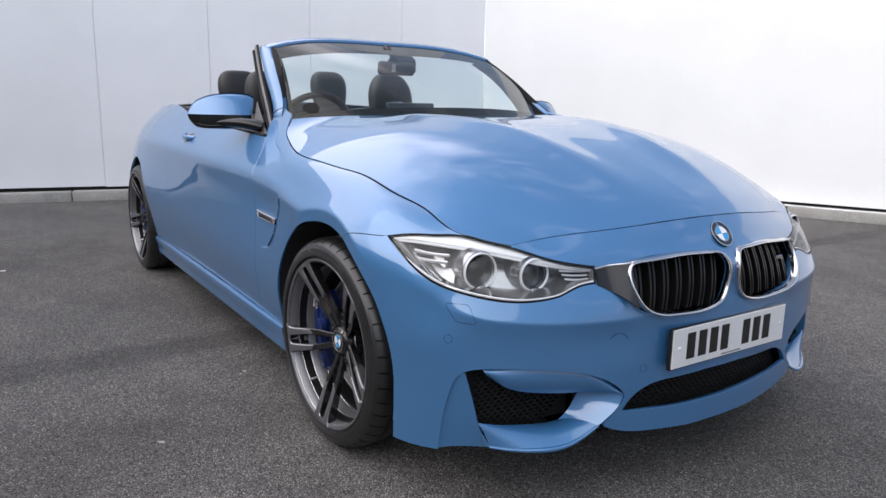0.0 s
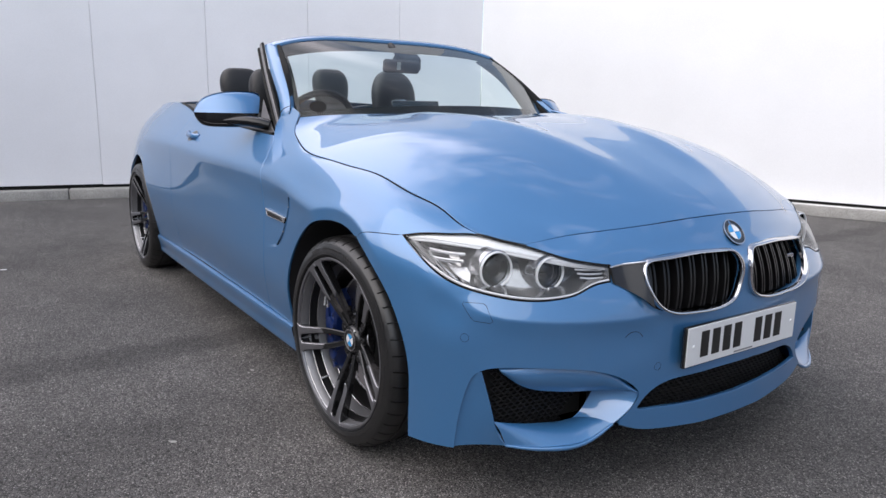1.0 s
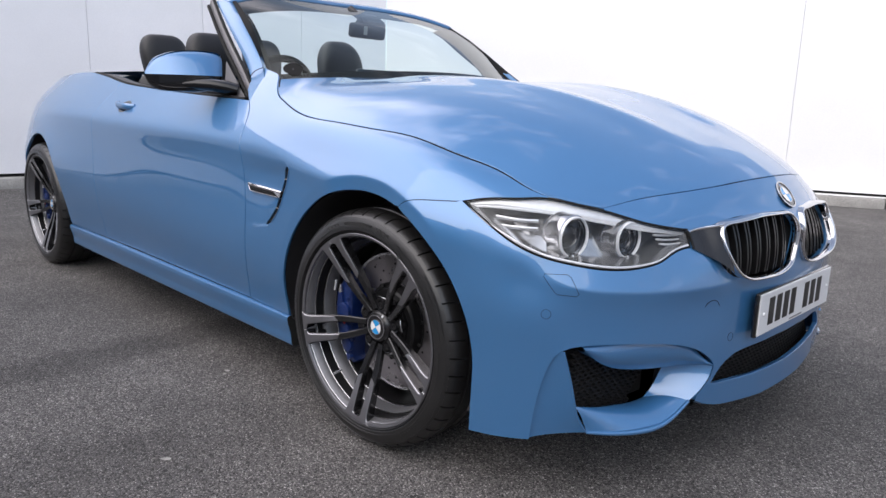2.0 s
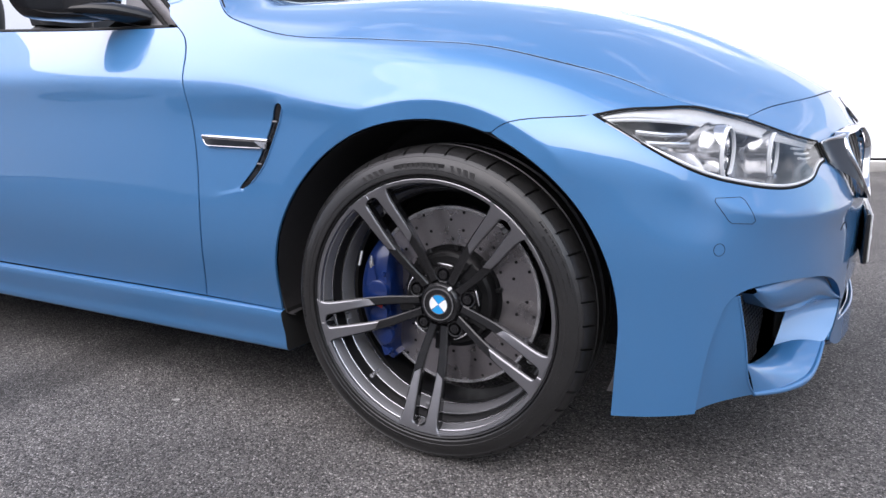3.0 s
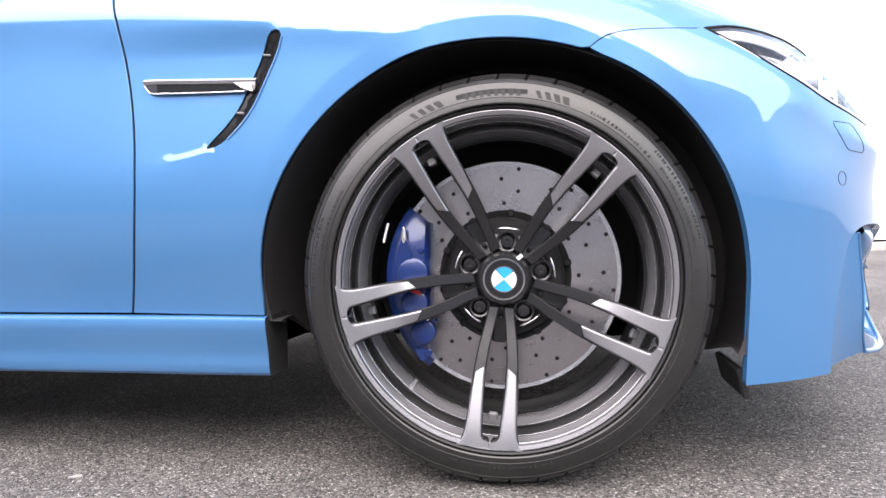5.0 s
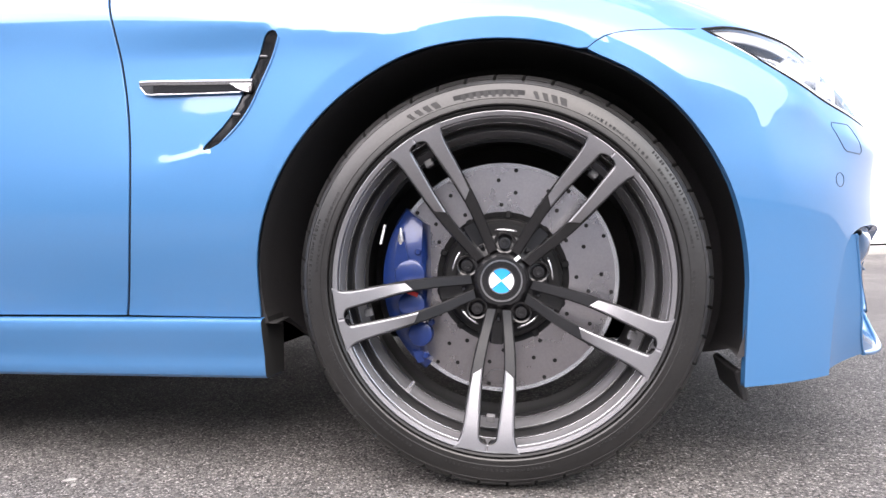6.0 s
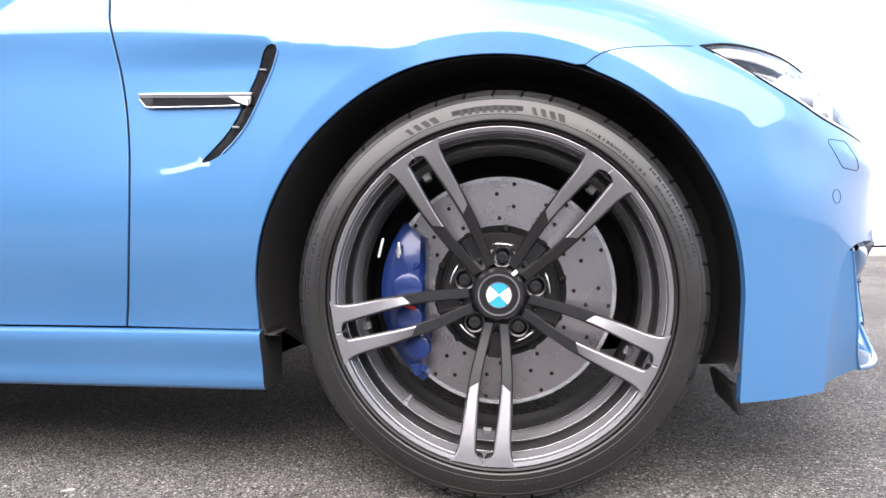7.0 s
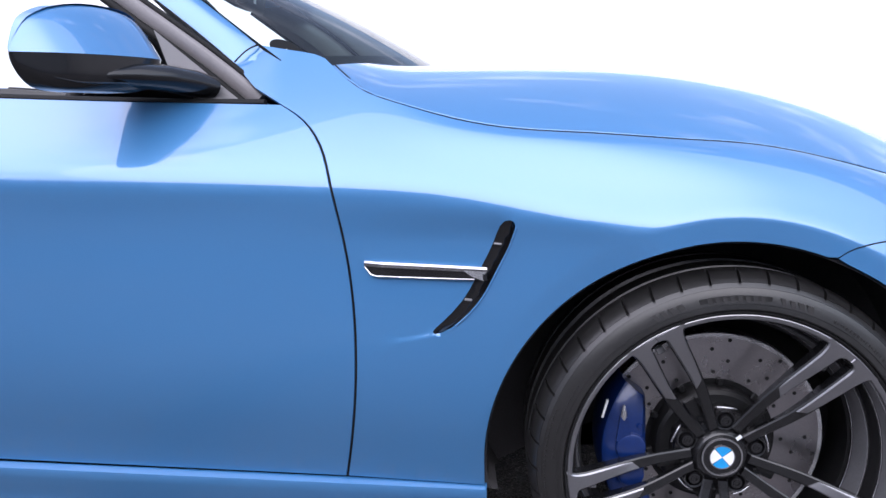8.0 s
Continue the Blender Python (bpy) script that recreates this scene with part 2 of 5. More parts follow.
# ---------- body surface ----------
def spline(xs, ys):
    """A natural cubic spline through a few knots, straight beyond its ends."""
    xs, ys = np.asarray(xs, float), np.asarray(ys, float)
    n, h = len(xs), np.diff(xs)
    a, r = np.eye(n), np.zeros((n,) + ys.shape[1:])
    for i in range(1, n - 1):
        a[i, i - 1:i + 2] = h[i - 1], 2 * (h[i - 1] + h[i]), h[i]
        r[i] = 6 * ((ys[i + 1] - ys[i]) / h[i] - (ys[i] - ys[i - 1]) / h[i - 1])
    m = np.linalg.solve(a, r)

    def value(x):
        x = np.asarray(x, float)
        c = np.clip(x, xs[0], xs[-1])
        i = np.clip(np.searchsorted(xs, c) - 1, 0, n - 2)
        hi, p, q = h[i], xs[i + 1] - c, c - xs[i]
        e = x - c
        if ys.ndim > 1:
            hi, p, q, e = hi[..., None], p[..., None], q[..., None], e[..., None]
        out = m[i] * p ** 3 / (6 * hi) + m[i + 1] * q ** 3 / (6 * hi) + (ys[i] / hi - m[i] * hi / 6) * p + (ys[i + 1] / hi - m[i + 1] * hi / 6) * q
        slope = -m[i] * p ** 2 / (2 * hi) + m[i + 1] * q ** 2 / (2 * hi) + (ys[i + 1] - ys[i]) / hi - (m[i + 1] - m[i]) * hi / 6
        return out + slope * e
    return value


def smooth(a, b, x):
    t = np.clip((np.asarray(x, float) - a) / (b - a), 0, 1)
    return t * t * (3 - 2 * t)


# the plan of the right-hand half, from the middle of the tail to the middle of the nose
PLAN = [(-3.80, 0), (-3.785, -.30), (-3.72, -.56), (-3.54, -.75), (-3.2, -.878), (-2.8, -.925), (-2.0, -.93), (-1.2, -.93), (-.6, -.93), (-.2, -.93),
        (.1, -.929), (.25, -.920), (.366, -.895), (.475, -.852), (.56, -.785), (.625, -.70), (.675, -.60), (.725, -.43), (.757, -.25), (.772, -.10), (.775, 0)]


def plan_curve():
    p = np.array(PLAN)
    c = np.r_[0, np.cumsum(np.hypot(*np.diff(p, axis=0).T))]
    f = spline(c, p)
    t = np.linspace(0, c[-1], 3000)
    q = f(t)
    arc = np.r_[0, np.cumsum(np.hypot(*np.diff(q, axis=0).T))]
    arc += -.4 - np.interp(-.4, q[1500:, 0], arc[1500:])
    return arc, q


ARC, RUN = plan_curve()
NOSE, TAIL = ARC[-1], ARC[0]
# stations along the plan (metres ahead of the front axle, then round the corner), and what each height stands in or out there
AT = [-3.3, -2.8, -1.9, -1.0, -.55, -.2, .15, .37, .55, .67, .81, 1.0, 1.17, NOSE]
EDGE_Z = spline(AT, [1.0, 1.035, .99, .935, .975, .935, .865, .79, .737, .718, .705, .725, .75, .765])
LEVELS = [
    (.15, [-.08, -.06, -.05, -.05, -.05, -.045, -.04, -.014, -.003, 0, 0, 0, 0, 0]),
    (.28, [-.06, -.04, -.045, -.045, -.04, -.03, -.022, -.010, -.002, 0, 0, 0, 0, 0]),
    (.40, [-.02, -.015, -.025, -.022, -.018, -.014, -.010, -.006, 0, 0, 0, 0, 0, 0]),
    (.50, [0, 0, -.014, -.014, -.012, -.008, -.004, -.002, 0, 0, 0, 0, 0, 0]),
    (.58, [.004, .004, -.014, -.016, -.015, -.006, 0, -.004, -.010, -.014, -.017, -.014, -.010, -.008]),
    (.66, [-.012, -.010, -.017, -.019, -.019, -.006, .001, -.014, -.042, -.058, -.060, -.055, -.030, -.018]),
]
LIFTS = [(.35, [-.045, -.036, -.017, -.0185, -.0195, -.013, -.022, -.040, -.066, -.076, -.074, -.066, -.052, -.042]),
         (.70, [-.105, -.115, -.070, -.046, -.083, -.078, -.085, -.088, -.092, -.094, -.088, -.082, -.073, -.065]),
         (1.0, [-.205, -.225, -.155, -.125, -.172, -.180, -.180, -.152, -.115, -.107, -.102, -.098, -.094, -.090])]
LEVEL_F = [(lambda s, z=z: np.full_like(s, z), spline(AT, d)) for z, d in LEVELS] + \
          [(lambda s, k=k: .66 + k * np.maximum(EDGE_Z(s) - .66, .04), spline(AT, d)) for k, d in LIFTS]
ARCH_R = .387


FLANK = spline([-3.2, -2.4, -1.2, -.65, -.46, -.37, -.28, -.19, -.1, 0, .1, .2], [.83, .835, .815, .801, .786, .768, .751, .740, .736, .7455, .732, .695])
CHIN = spline([.30, .38, .45, .53, .60, .70, .80, 1.0, 1.2], [.712, .668, .622, .577, .551, .536, .530, .524, .53])


def fold(t, soft):
    return soft * np.logaddexp(0, t / soft)


def creases(s, z):
    """Where the flank folds in at its shoulder, and the nose below the lamps."""
    k1 = .93 * smooth(-3.0, -2.4, s) * (1 - .5 * smooth(-.25, .05, s)) * (1 - smooth(.06, .24, s))
    k2 = .62 * smooth(.32, .5, s) * (1 - smooth(1.0, 1.17, s))
    soft = .013 - .006 * smooth(-.42, -.22, s)
    return -k1 * fold(z - FLANK(s), soft) - k2 * fold(z - CHIN(s), .016 - .013 * smooth(.42, .64, s))


def inset(s, z):
    """How far the skin stands out of the plan at a station and a height."""
    zs, ds = np.stack([f(s) for f, _ in LEVEL_F]), np.stack([g(s) for _, g in LEVEL_F])
    ds = ds - creases(s, zs)
    n, h = len(zs), np.diff(zs, axis=0)
    a, r = np.zeros(s.shape + (n, n)), np.zeros(s.shape + (n,))
    a[..., 0, 0] = a[..., n - 1, n - 1] = 1
    for i in range(1, n - 1):
        a[..., i, i - 1], a[..., i, i], a[..., i, i + 1] = h[i - 1], 2 * (h[i - 1] + h[i]), h[i]
        r[..., i] = 6 * ((ds[i + 1] - ds[i]) / h[i] - (ds[i] - ds[i - 1]) / h[i - 1])
    m = np.moveaxis(np.linalg.solve(a, r[..., None])[..., 0], -1, 0)
    c = np.clip(z, zs[0], zs[-1])
    i = np.clip((c[None] > zs).sum(0) - 1, 0, n - 2)
    pick = lambda v, j: np.take_along_axis(v, j[None], 0)[0]
    hi, p, q = pick(h, i), pick(zs, i + 1) - c, c - pick(zs, i)
    m0, m1, y0, y1 = pick(m, i), pick(m, i + 1), pick(ds, i), pick(ds, i + 1)
    out = m0 * p ** 3 / (6 * hi) + m1 * q ** 3 / (6 * hi) + (y0 / hi - m0 * hi / 6) * p + (y1 / hi - m1 * hi / 6) * q
    slope = -m0 * p ** 2 / (2 * hi) + m1 * q ** 2 / (2 * hi) + (y1 - y0) / hi - (m1 - m0) * hi / 6
    return out + slope * (z - c) + creases(s, z)


def gill_edge(z):
    """The slanting front edge of the wing's air outlet."""
    return spline([.52, .556, .578, .612, .66, .703, .743], [-.55, -.484, -.457, -.427, -.401, -.380, -.367])(z)


def curl(s):
    """The lip that runs back from the outlet's foot."""
    return spline([-.80, -.65, -.58, -.535, -.505, -.484, -.46], [.528, .530, .536, .543, .550, .557, .567])(s)


def relief(s, z):
    """Creases, arch lips and the hollow behind the air outlet."""
    d = np.zeros_like(s)
    for cx, r in ((0.0, ARCH_R), (-2.812, ARCH_R)):
        rr = np.hypot(s - cx + .014, z - .33)
        t = np.clip((rr - r - .030) / .085, 0, 1)
        d += .0020 * (1 - t) ** 2 * smooth(.22, .48, z) * (1 - .999 * smooth(.20, .30, s - cx))
    live = smooth(-3.0, -2.4, s) * (1 - smooth(-.30, -.06, s))
    low = FLANK(s) - z
    d -= live * .0008 * smooth(.0, .05, low) * (1 - smooth(.05, .22, low))
    hollow = smooth(-.80, -.42, s) * smooth(.46, .68, z) * (1 - smooth(.705, .765, z))
    slot = smooth(.548, .562, z) * (1 - smooth(.733, .744, z))
    wide = .006 + .035 * (1 - smooth(-.64, -.54, s))
    rim = np.where(z < .65, smooth(-1, 1, (z - curl(s)) / wide), 1 - smooth(-.016, .006, s - gill_edge(z)))
    hollow = hollow * (slot * (s < gill_edge(z) + .0015) + (1 - slot) * rim)
    d -= .0066 * hollow
    return d


# the cut between bonnet and wing, as heights along the stations
CUT = spline([-.69, -.64, -.57, -.48, -.39, -.234, -.09, .049, .231, .36, .449, .555], [1.0, .962, .934, .908, .890, .878, .867, .855, .817, .788, .760, .735])


def crown(s, z):
    """How the top of the wing rolls over before it meets the bonnet."""
    under = np.clip(CUT(np.clip(s, -.69, .555)) - z, 0, .09)
    return .60 * under * (1 - under / .09) ** 2 * smooth(-.62, -.34, s) * (1 - smooth(.22, .48, s))


def lip(s, z):
    """The upright band round the front arch takes its depth from its upper edge."""
    u, v = s + .014, z - .33
    r = np.hypot(u, v) + 1e-9
    k = 1 + fold(ARCH_R + .0335 - r, .002) / r * smooth(.47, .60, z)
    return s + u * (k - 1), z + v * (k - 1)


def skin(s, z, out=0.0):
    """The place on the right-hand skin at a station and a height."""
    s, z = np.broadcast_arrays(np.asarray(s, float), np.asarray(z, float))
    s, z = s.copy(), z.copy()
    flip = s > NOSE
    s[flip] = 2 * NOSE - s[flip]
    px, py = np.interp(s, ARC, RUN[:, 0]), np.interp(s, ARC, RUN[:, 1])
    e = 2e-3
    tx = np.interp(s + e, ARC, RUN[:, 0]) - np.interp(s - e, ARC, RUN[:, 0])
    ty = np.interp(s + e, ARC, RUN[:, 1]) - np.interp(s - e, ARC, RUN[:, 1])
    tx, ty = np.where(s > NOSE - 1.5 * e, 0, tx), np.where(s > NOSE - 1.5 * e, 1, ty)
    ln = np.hypot(tx, ty) + 1e-12
    a, b = lip(s, z)
    d = inset(a, b) + relief(a, b) + out
    x, y = px + ty / ln * d, py - tx / ln * d
    y = np.where(flip, -y, y)
    return np.stack([x, y, z + crown(s, z)], -1)


# ---------- building tools ----------
from mathutils import geometry


def part(name, mesh, mat, parent=None, label=""):
    """One mesh object; mesh is a bmesh or mesh data."""
    if isinstance(mesh, bmesh.types.BMesh):
        data = bpy.data.meshes.new(name)
        bmesh.ops.recalc_face_normals(mesh, faces=mesh.faces[:])
        mesh.to_mesh(data)
        mesh.free()
    else:
        data = mesh
    if mat is not None and not data.materials:
        data.materials.append(mat)
    ob = new(name, data)
    if parent is not None:
        ob.parent = parent
    if label:
        ob["label"] = label
    return ob


def shade(bm, angle=40):
    """Smooth shading with sharp edges past an angle."""
    bm.normal_update()
    for f in bm.faces:
        f.smooth = True
    for e in bm.edges:
        e.smooth = not (len(e.link_faces) == 2 and e.calc_face_angle(0) > radians(angle))
    return bm


def mesh_of(verts, faces, normals=None, name="mesh"):
    data = bpy.data.meshes.new(name)
    data.from_pydata([tuple(v) for v in verts], [], [tuple(int(i) for i in f) for f in faces])
    data.polygons.foreach_set("use_smooth", [True] * len(data.polygons))
    if normals is not None:
        data.normals_split_custom_set_from_vertices([tuple(n) for n in normals])
    return data


def curve_through(points, n=40, closed=False):
    """Points evenly spread along a smooth curve through a few given ones."""
    p = np.array(points, float)
    if closed:
        p = np.vstack([p[-3:], p, p[:4]])
    c = np.r_[0, np.cumsum(np.linalg.norm(np.diff(p, axis=0), axis=1))]
    f = spline(c, p)
    a, b = (c[3], c[-4]) if closed else (c[0], c[-1])
    return f(np.linspace(a, b, n, endpoint=not closed))


def resample(poly, step):
    """A closed outline with no edge longer than step."""
    out = []
    for a, b in zip(poly, np.roll(poly, -1, axis=0)):
        k = max(1, int(np.ceil(np.linalg.norm(b - a) / step)))
        out += [a + (b - a) * i / k for i in range(k)]
    return np.array(out)


def inside(poly, pts):
    x, y = pts[:, 0], pts[:, 1]
    hit = np.zeros(len(pts), bool)
    for (x0, y0), (x1, y1) in zip(poly, np.roll(poly, -1, axis=0)):
        if y0 != y1:
            hit ^= ((y0 > y) != (y1 > y)) & (x < (x1 - x0) * (y - y0) / (y1 - y0) + x0)
    return hit


def off_line(poly, pts):
    """How far points lie from an outline."""
    a, b = poly, np.roll(poly, -1, axis=0)
    d = b - a
    t = np.clip(((pts[:, None] - a) * d).sum(-1) / ((d * d).sum(-1) + 1e-12), 0, 1)
    return np.linalg.norm(pts[:, None] - a - t[..., None] * d, axis=-1).min(1)


def sheet(outline, holes=(), step=.02, fine=.012, folds=()):
    """Triangles that fill an outline drawn flat, with its holes: points, faces, and the border loops as runs of point numbers."""
    loops = [resample(np.asarray(o, float), fine) for o in (outline, *holes)]
    lo, hi = loops[0].min(0), loops[0].max(0)
    gx, gy = np.meshgrid(np.arange(lo[0], hi[0], step), np.arange(lo[1], hi[1], step), indexing="ij")
    pts = np.stack([gx.ravel(), gy.ravel()], -1)
    keep = inside(loops[0], pts)
    for h in loops[1:]:
        keep &= ~inside(h, pts)
    pts = pts[keep]
    for o in loops:
        if len(pts):
            pts = pts[off_line(o, pts) > .45 * step]
    if len(folds):
        more = np.vstack(folds)
        ok = inside(loops[0], more)
        for h in loops[1:]:
            ok &= ~inside(h, more)
        more = more[ok]
        for o in loops:
            more = more[off_line(o, more) > .004]
        near = np.zeros(len(pts), bool)
        for k in range(0, len(pts), 2000):
            near[k:k + 2000] = (np.linalg.norm(pts[k:k + 2000, None] - more[None], axis=-1).min(1) < .6 * step)
        pts = np.vstack([pts[~near], more])
    edges, runs, n = [], [], 0
    for o in loops:
        k = len(o)
        runs.append(np.arange(n, n + k))
        edges += [(n + i, n + (i + 1) % k) for i in range(k)]
        n += k
    every = np.vstack(loops + [pts])
    co, _, tri, back, _, _ = geometry.delaunay_2d_cdt([Vector(p) for p in every], edges, [], 0, 1e-7)
    co = np.array([tuple(v) for v in co])
    new_of = {}
    for i, olds in enumerate(back):
        for o in olds:
            new_of[o] = i
    tri = np.array(tri)
    mid = co[tri].mean(1)
    keep = inside(loops[0], mid)
    for h in loops[1:]:
        keep &= ~inside(h, mid)
    return co, tri[keep], [np.array([new_of[i] for i in r]) for r in runs]


def beside(line, gap=.005, every=.006):
    """Rows of points along and on both sides of a fold."""
    p = np.asarray(line, float)
    c = np.r_[0, np.cumsum(np.linalg.norm(np.diff(p, axis=0), axis=1))]
    t = np.arange(0, c[-1], every)
    q = np.stack([np.interp(t, c, p[:, 0]), np.interp(t, c, p[:, 1])], -1)
    d = np.gradient(q, axis=0)
    nrm = np.stack([-d[:, 1], d[:, 0]], -1) / (np.linalg.norm(d, axis=1, keepdims=True) + 1e-9)
    return np.vstack([q + nrm * k * gap for k in (-1.6, -.8, 0, .8, 1.6)])


def pressed(outline, holes=(), at=skin, step=.02, fine=.012, turn=.014, mirror=False, name="panel", hem=True, folds=()):
    """A panel pressed from the body's surface, with its rim turned in."""
    co, tri, runs = sheet(outline, holes, step, fine, folds)
    place = lambda q: at(q[:, 0], q[:, 1])
    e = 1e-3
    p = place(co)
    du = place(co + (e, 0)) - place(co - (e, 0))
    dv = place(co + (0, e)) - place(co - (0, e))
    nrm = np.cross(du, dv)
    nrm /= np.linalg.norm(nrm, axis=1, keepdims=True) + 1e-12
    verts, norms, faces = [p], [nrm], [tri]
    n = len(p)
    if hem:
        for r in runs:
            k = len(r)
            a, na = p[r], nrm[r]
            run = np.roll(a, -1, 0) - np.roll(a, 1, 0)
            side = np.cross(run, na)
            side /= np.linalg.norm(side, axis=1, keepdims=True) + 1e-12
            verts += [a, a - na * .0025 + side * .0012, a - na * turn]
            norms += [na, side, side]
            i = np.arange(k)
            j = (i + 1) % k
            for o in (0, k):
                faces.append(np.stack([n + o + i, n + o + k + i, n + o + k + j], -1))
                faces.append(np.stack([n + o + i, n + o + k + j, n + o + j], -1))
            n += 3 * k
    v, m, f = np.vstack(verts), np.vstack(norms), np.vstack(faces)
    if mirror:
        v, m, f = v * (1, -1, 1), m * (1, -1, 1), f[:, ::-1]
    return mesh_of(v, f, m, name)


def lofted(rows, closed_u=False, closed_v=False, mirror=False, caps=False):
    """A bmesh over rows of points."""
    g = np.array(rows, float)
    if mirror:
        g = g * (1, -1, 1)
    bm = bmesh.new()
    vs = [[bm.verts.new(p) for p in r] for r in g]
    nu, nv = len(vs), len(vs[0])
    for i in range(nu if closed_u else nu - 1):
        for j in range(nv if closed_v else nv - 1):
            quad = (vs[i][j], vs[(i + 1) % nu][j], vs[(i + 1) % nu][(j + 1) % nv], vs[i][(j + 1) % nv])
            bm.faces.new(quad)
    if caps and closed_v:
        bm.faces.new(vs[0])
        bm.faces.new(vs[-1])
    return bm


def tube(points, radius, sides=8, closed=False, squash=None):
    """A round bar along points; radius may vary."""
    p = np.array(points, float)
    k = len(p)
    rad = np.broadcast_to(np.asarray(radius, float), (k,))
    t = np.roll(p, -1, 0) - np.roll(p, 1, 0) if closed else np.gradient(p, axis=0)
    t /= np.linalg.norm(t, axis=1, keepdims=True) + 1e-12
    up = np.array((0, 0, 1.0)) if abs(t[:, 2]).max() < .95 else np.array((1.0, 0.1, 0))
    a = np.cross(t, up)
    a /= np.linalg.norm(a, axis=1, keepdims=True)
    b = np.cross(a, t)
    sa, sb = squash or (1, 1)
    ring = np.linspace(0, 2 * np.pi, sides, endpoint=False)
    rows = p[:, None] + rad[:, None, None] * (sa * np.cos(ring)[None, :, None] * a[:, None] + sb * np.sin(ring)[None, :, None] * b[:, None])
    return shade(lofted(rows, closed_u=closed, closed_v=True, caps=not closed), 60)


def spun(profile, sides=64, axis="y", centre=(0, 0, 0), closed=False):
    """A turned shape: profile of (radius, along the axis)."""
    a = np.linspace(0, 2 * np.pi, sides, endpoint=False)
    r, h = np.array(profile, float).T
    c, s = np.cos(a)[:, None], np.sin(a)[:, None]
    hh = np.broadcast_to(h, (sides, len(h)))
    if axis == "y":
        g = np.stack([r * c, hh, r * s], -1)
    elif axis == "z":
        g = np.stack([r * c, r * s, hh], -1)
    else:
        g = np.stack([hh, r * c, r * s], -1)
    bm = lofted(g + np.array(centre), closed_u=True, closed_v=closed)
    bmesh.ops.remove_doubles(bm, verts=bm.verts[:], dist=1e-6)
    return shade(bm, 35)


def block(size, centre, bevel=.005, segments=2, turn=(0, 0, 0), taper=None):
    """A box with rounded edges; taper narrows its top."""
    bm = bmesh.new()
    bmesh.ops.create_cube(bm, size=1)
    bmesh.ops.scale(bm, vec=size, verts=bm.verts[:])
    if taper:
        for v in bm.verts:
            if v.co.z > 0:
                v.co.x *= taper[0]
                v.co.y *= taper[1]
    if bevel:
        bmesh.ops.bevel(bm, geom=bm.edges[:], offset=bevel, segments=segments, profile=.5, affect="EDGES")
    bmesh.ops.transform(bm, matrix=pose(*centre, *turn), verts=bm.verts[:])
    return shade(bm, 35)


def slab(outline, depth, place=None, bevel=0.0):
    """A flat outline (x, z) given a depth along y, from 0 to depth."""
    bm = bmesh.new()
    vs = [bm.verts.new((x, 0, z)) for x, z in outline]
    f = bm.faces.new(vs)
    ret = bmesh.ops.extrude_face_region(bm, geom=[f])
    for v in ret["geom"]:
        if isinstance(v, bmesh.types.BMVert):
            v.co.y += depth
    if bevel:
        es = [e for e in bm.edges if abs(e.verts[0].co.y - e.verts[1].co.y) < 1e-6 and abs(e.verts[0].co.y) < 1e-6]
        bmesh.ops.bevel(bm, geom=es, offset=bevel, segments=2, profile=.5, affect="EDGES")
    if place is not None:
        bmesh.ops.transform(bm, matrix=place, verts=bm.verts[:])
    return shade(bm, 30)


def joined(*bms):
    out = bmesh.new()
    for b in bms:
        m = bpy.data.meshes.new("tmp")
        b.to_mesh(m)
        b.free()
        out.from_mesh(m)
        bpy.data.meshes.remove(m)
    return out


def empty(name, label, category, place=(0, 0, 0)):
    return tagged(new(name), label, category)

# ---------- setting ----------
def ground():
    bm = bmesh.new()
    bmesh.ops.create_grid(bm, x_segments=40, y_segments=40, size=150)
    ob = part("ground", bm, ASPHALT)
    tagged(ob, "dark grey worn asphalt of the yard", "ground", kind="structure")


CORNER = Vector((-5.635, 3.867, 0))
WALL_L = Vector((-.174, -.985, 0)).normalized()
WALL_R = Vector((.915, .40, 0)).normalized()


def wall(name, way, length, seams, side, label, high=4.2, paint=WALL):
    """A panelled wall from the corner along way, with a kerb at its foot."""
    w = part(name, block((length, .12, high), (length / 2, side * .085, .14 + high / 2), .004, 1), paint)
    ang = math.degrees(math.atan2(way.y, way.x))
    w.matrix_world = pose(CORNER.x, CORNER.y, 0, 0, 0, ang)
    tagged(w, label, "wall", kind="structure")
    wide = length / seams
    rnd = random.Random(len(name))
    for k in range(seams):
        part("wall_panel", block((wide - .003, .014, high), ((k + .5) * wide, side * .010 + rnd.uniform(-.001, .001), .135 + high / 2 + rnd.uniform(-.006, .006)), .002, 1), paint, w)
    n = int(length / .92)
    for k in range(n):
        part("kerb_stone", block((length / n - rnd.uniform(.006, .014), .17, .15), ((k + .5) * length / n, -side * .07, .028 + rnd.uniform(-.005, .005)), .014, 2, (rnd.uniform(-.8, .8), 0, rnd.uniform(-.4, .4))), CONCRETE, w)
    if side > 0:
        # white strip standing in for sunlight along the kerb's top, ragged towards the yard
        xs = np.arange(0, length, .035)
        edge = [-.128 + .022 * rnd.random() * rnd.random() + .010 * math.sin(7 * x) for x in xs]
        rows = [[(x, .02, .1045), (x, e + .012, .1075), (x, e, .1035)] for x, e in zip(xs, edge)]
        part("kerb_sun_strip", shade(lofted(rows), 40), KERB_SUN, w, "white strip painted in for sunlight on the kerb's top")
    # black strip standing in for the shaded gap under the wall panels
    part("gap_shade", block((length, .03, .05), (length / 2, side * .035, .115), .003, 1), SEAL, w)
    return w


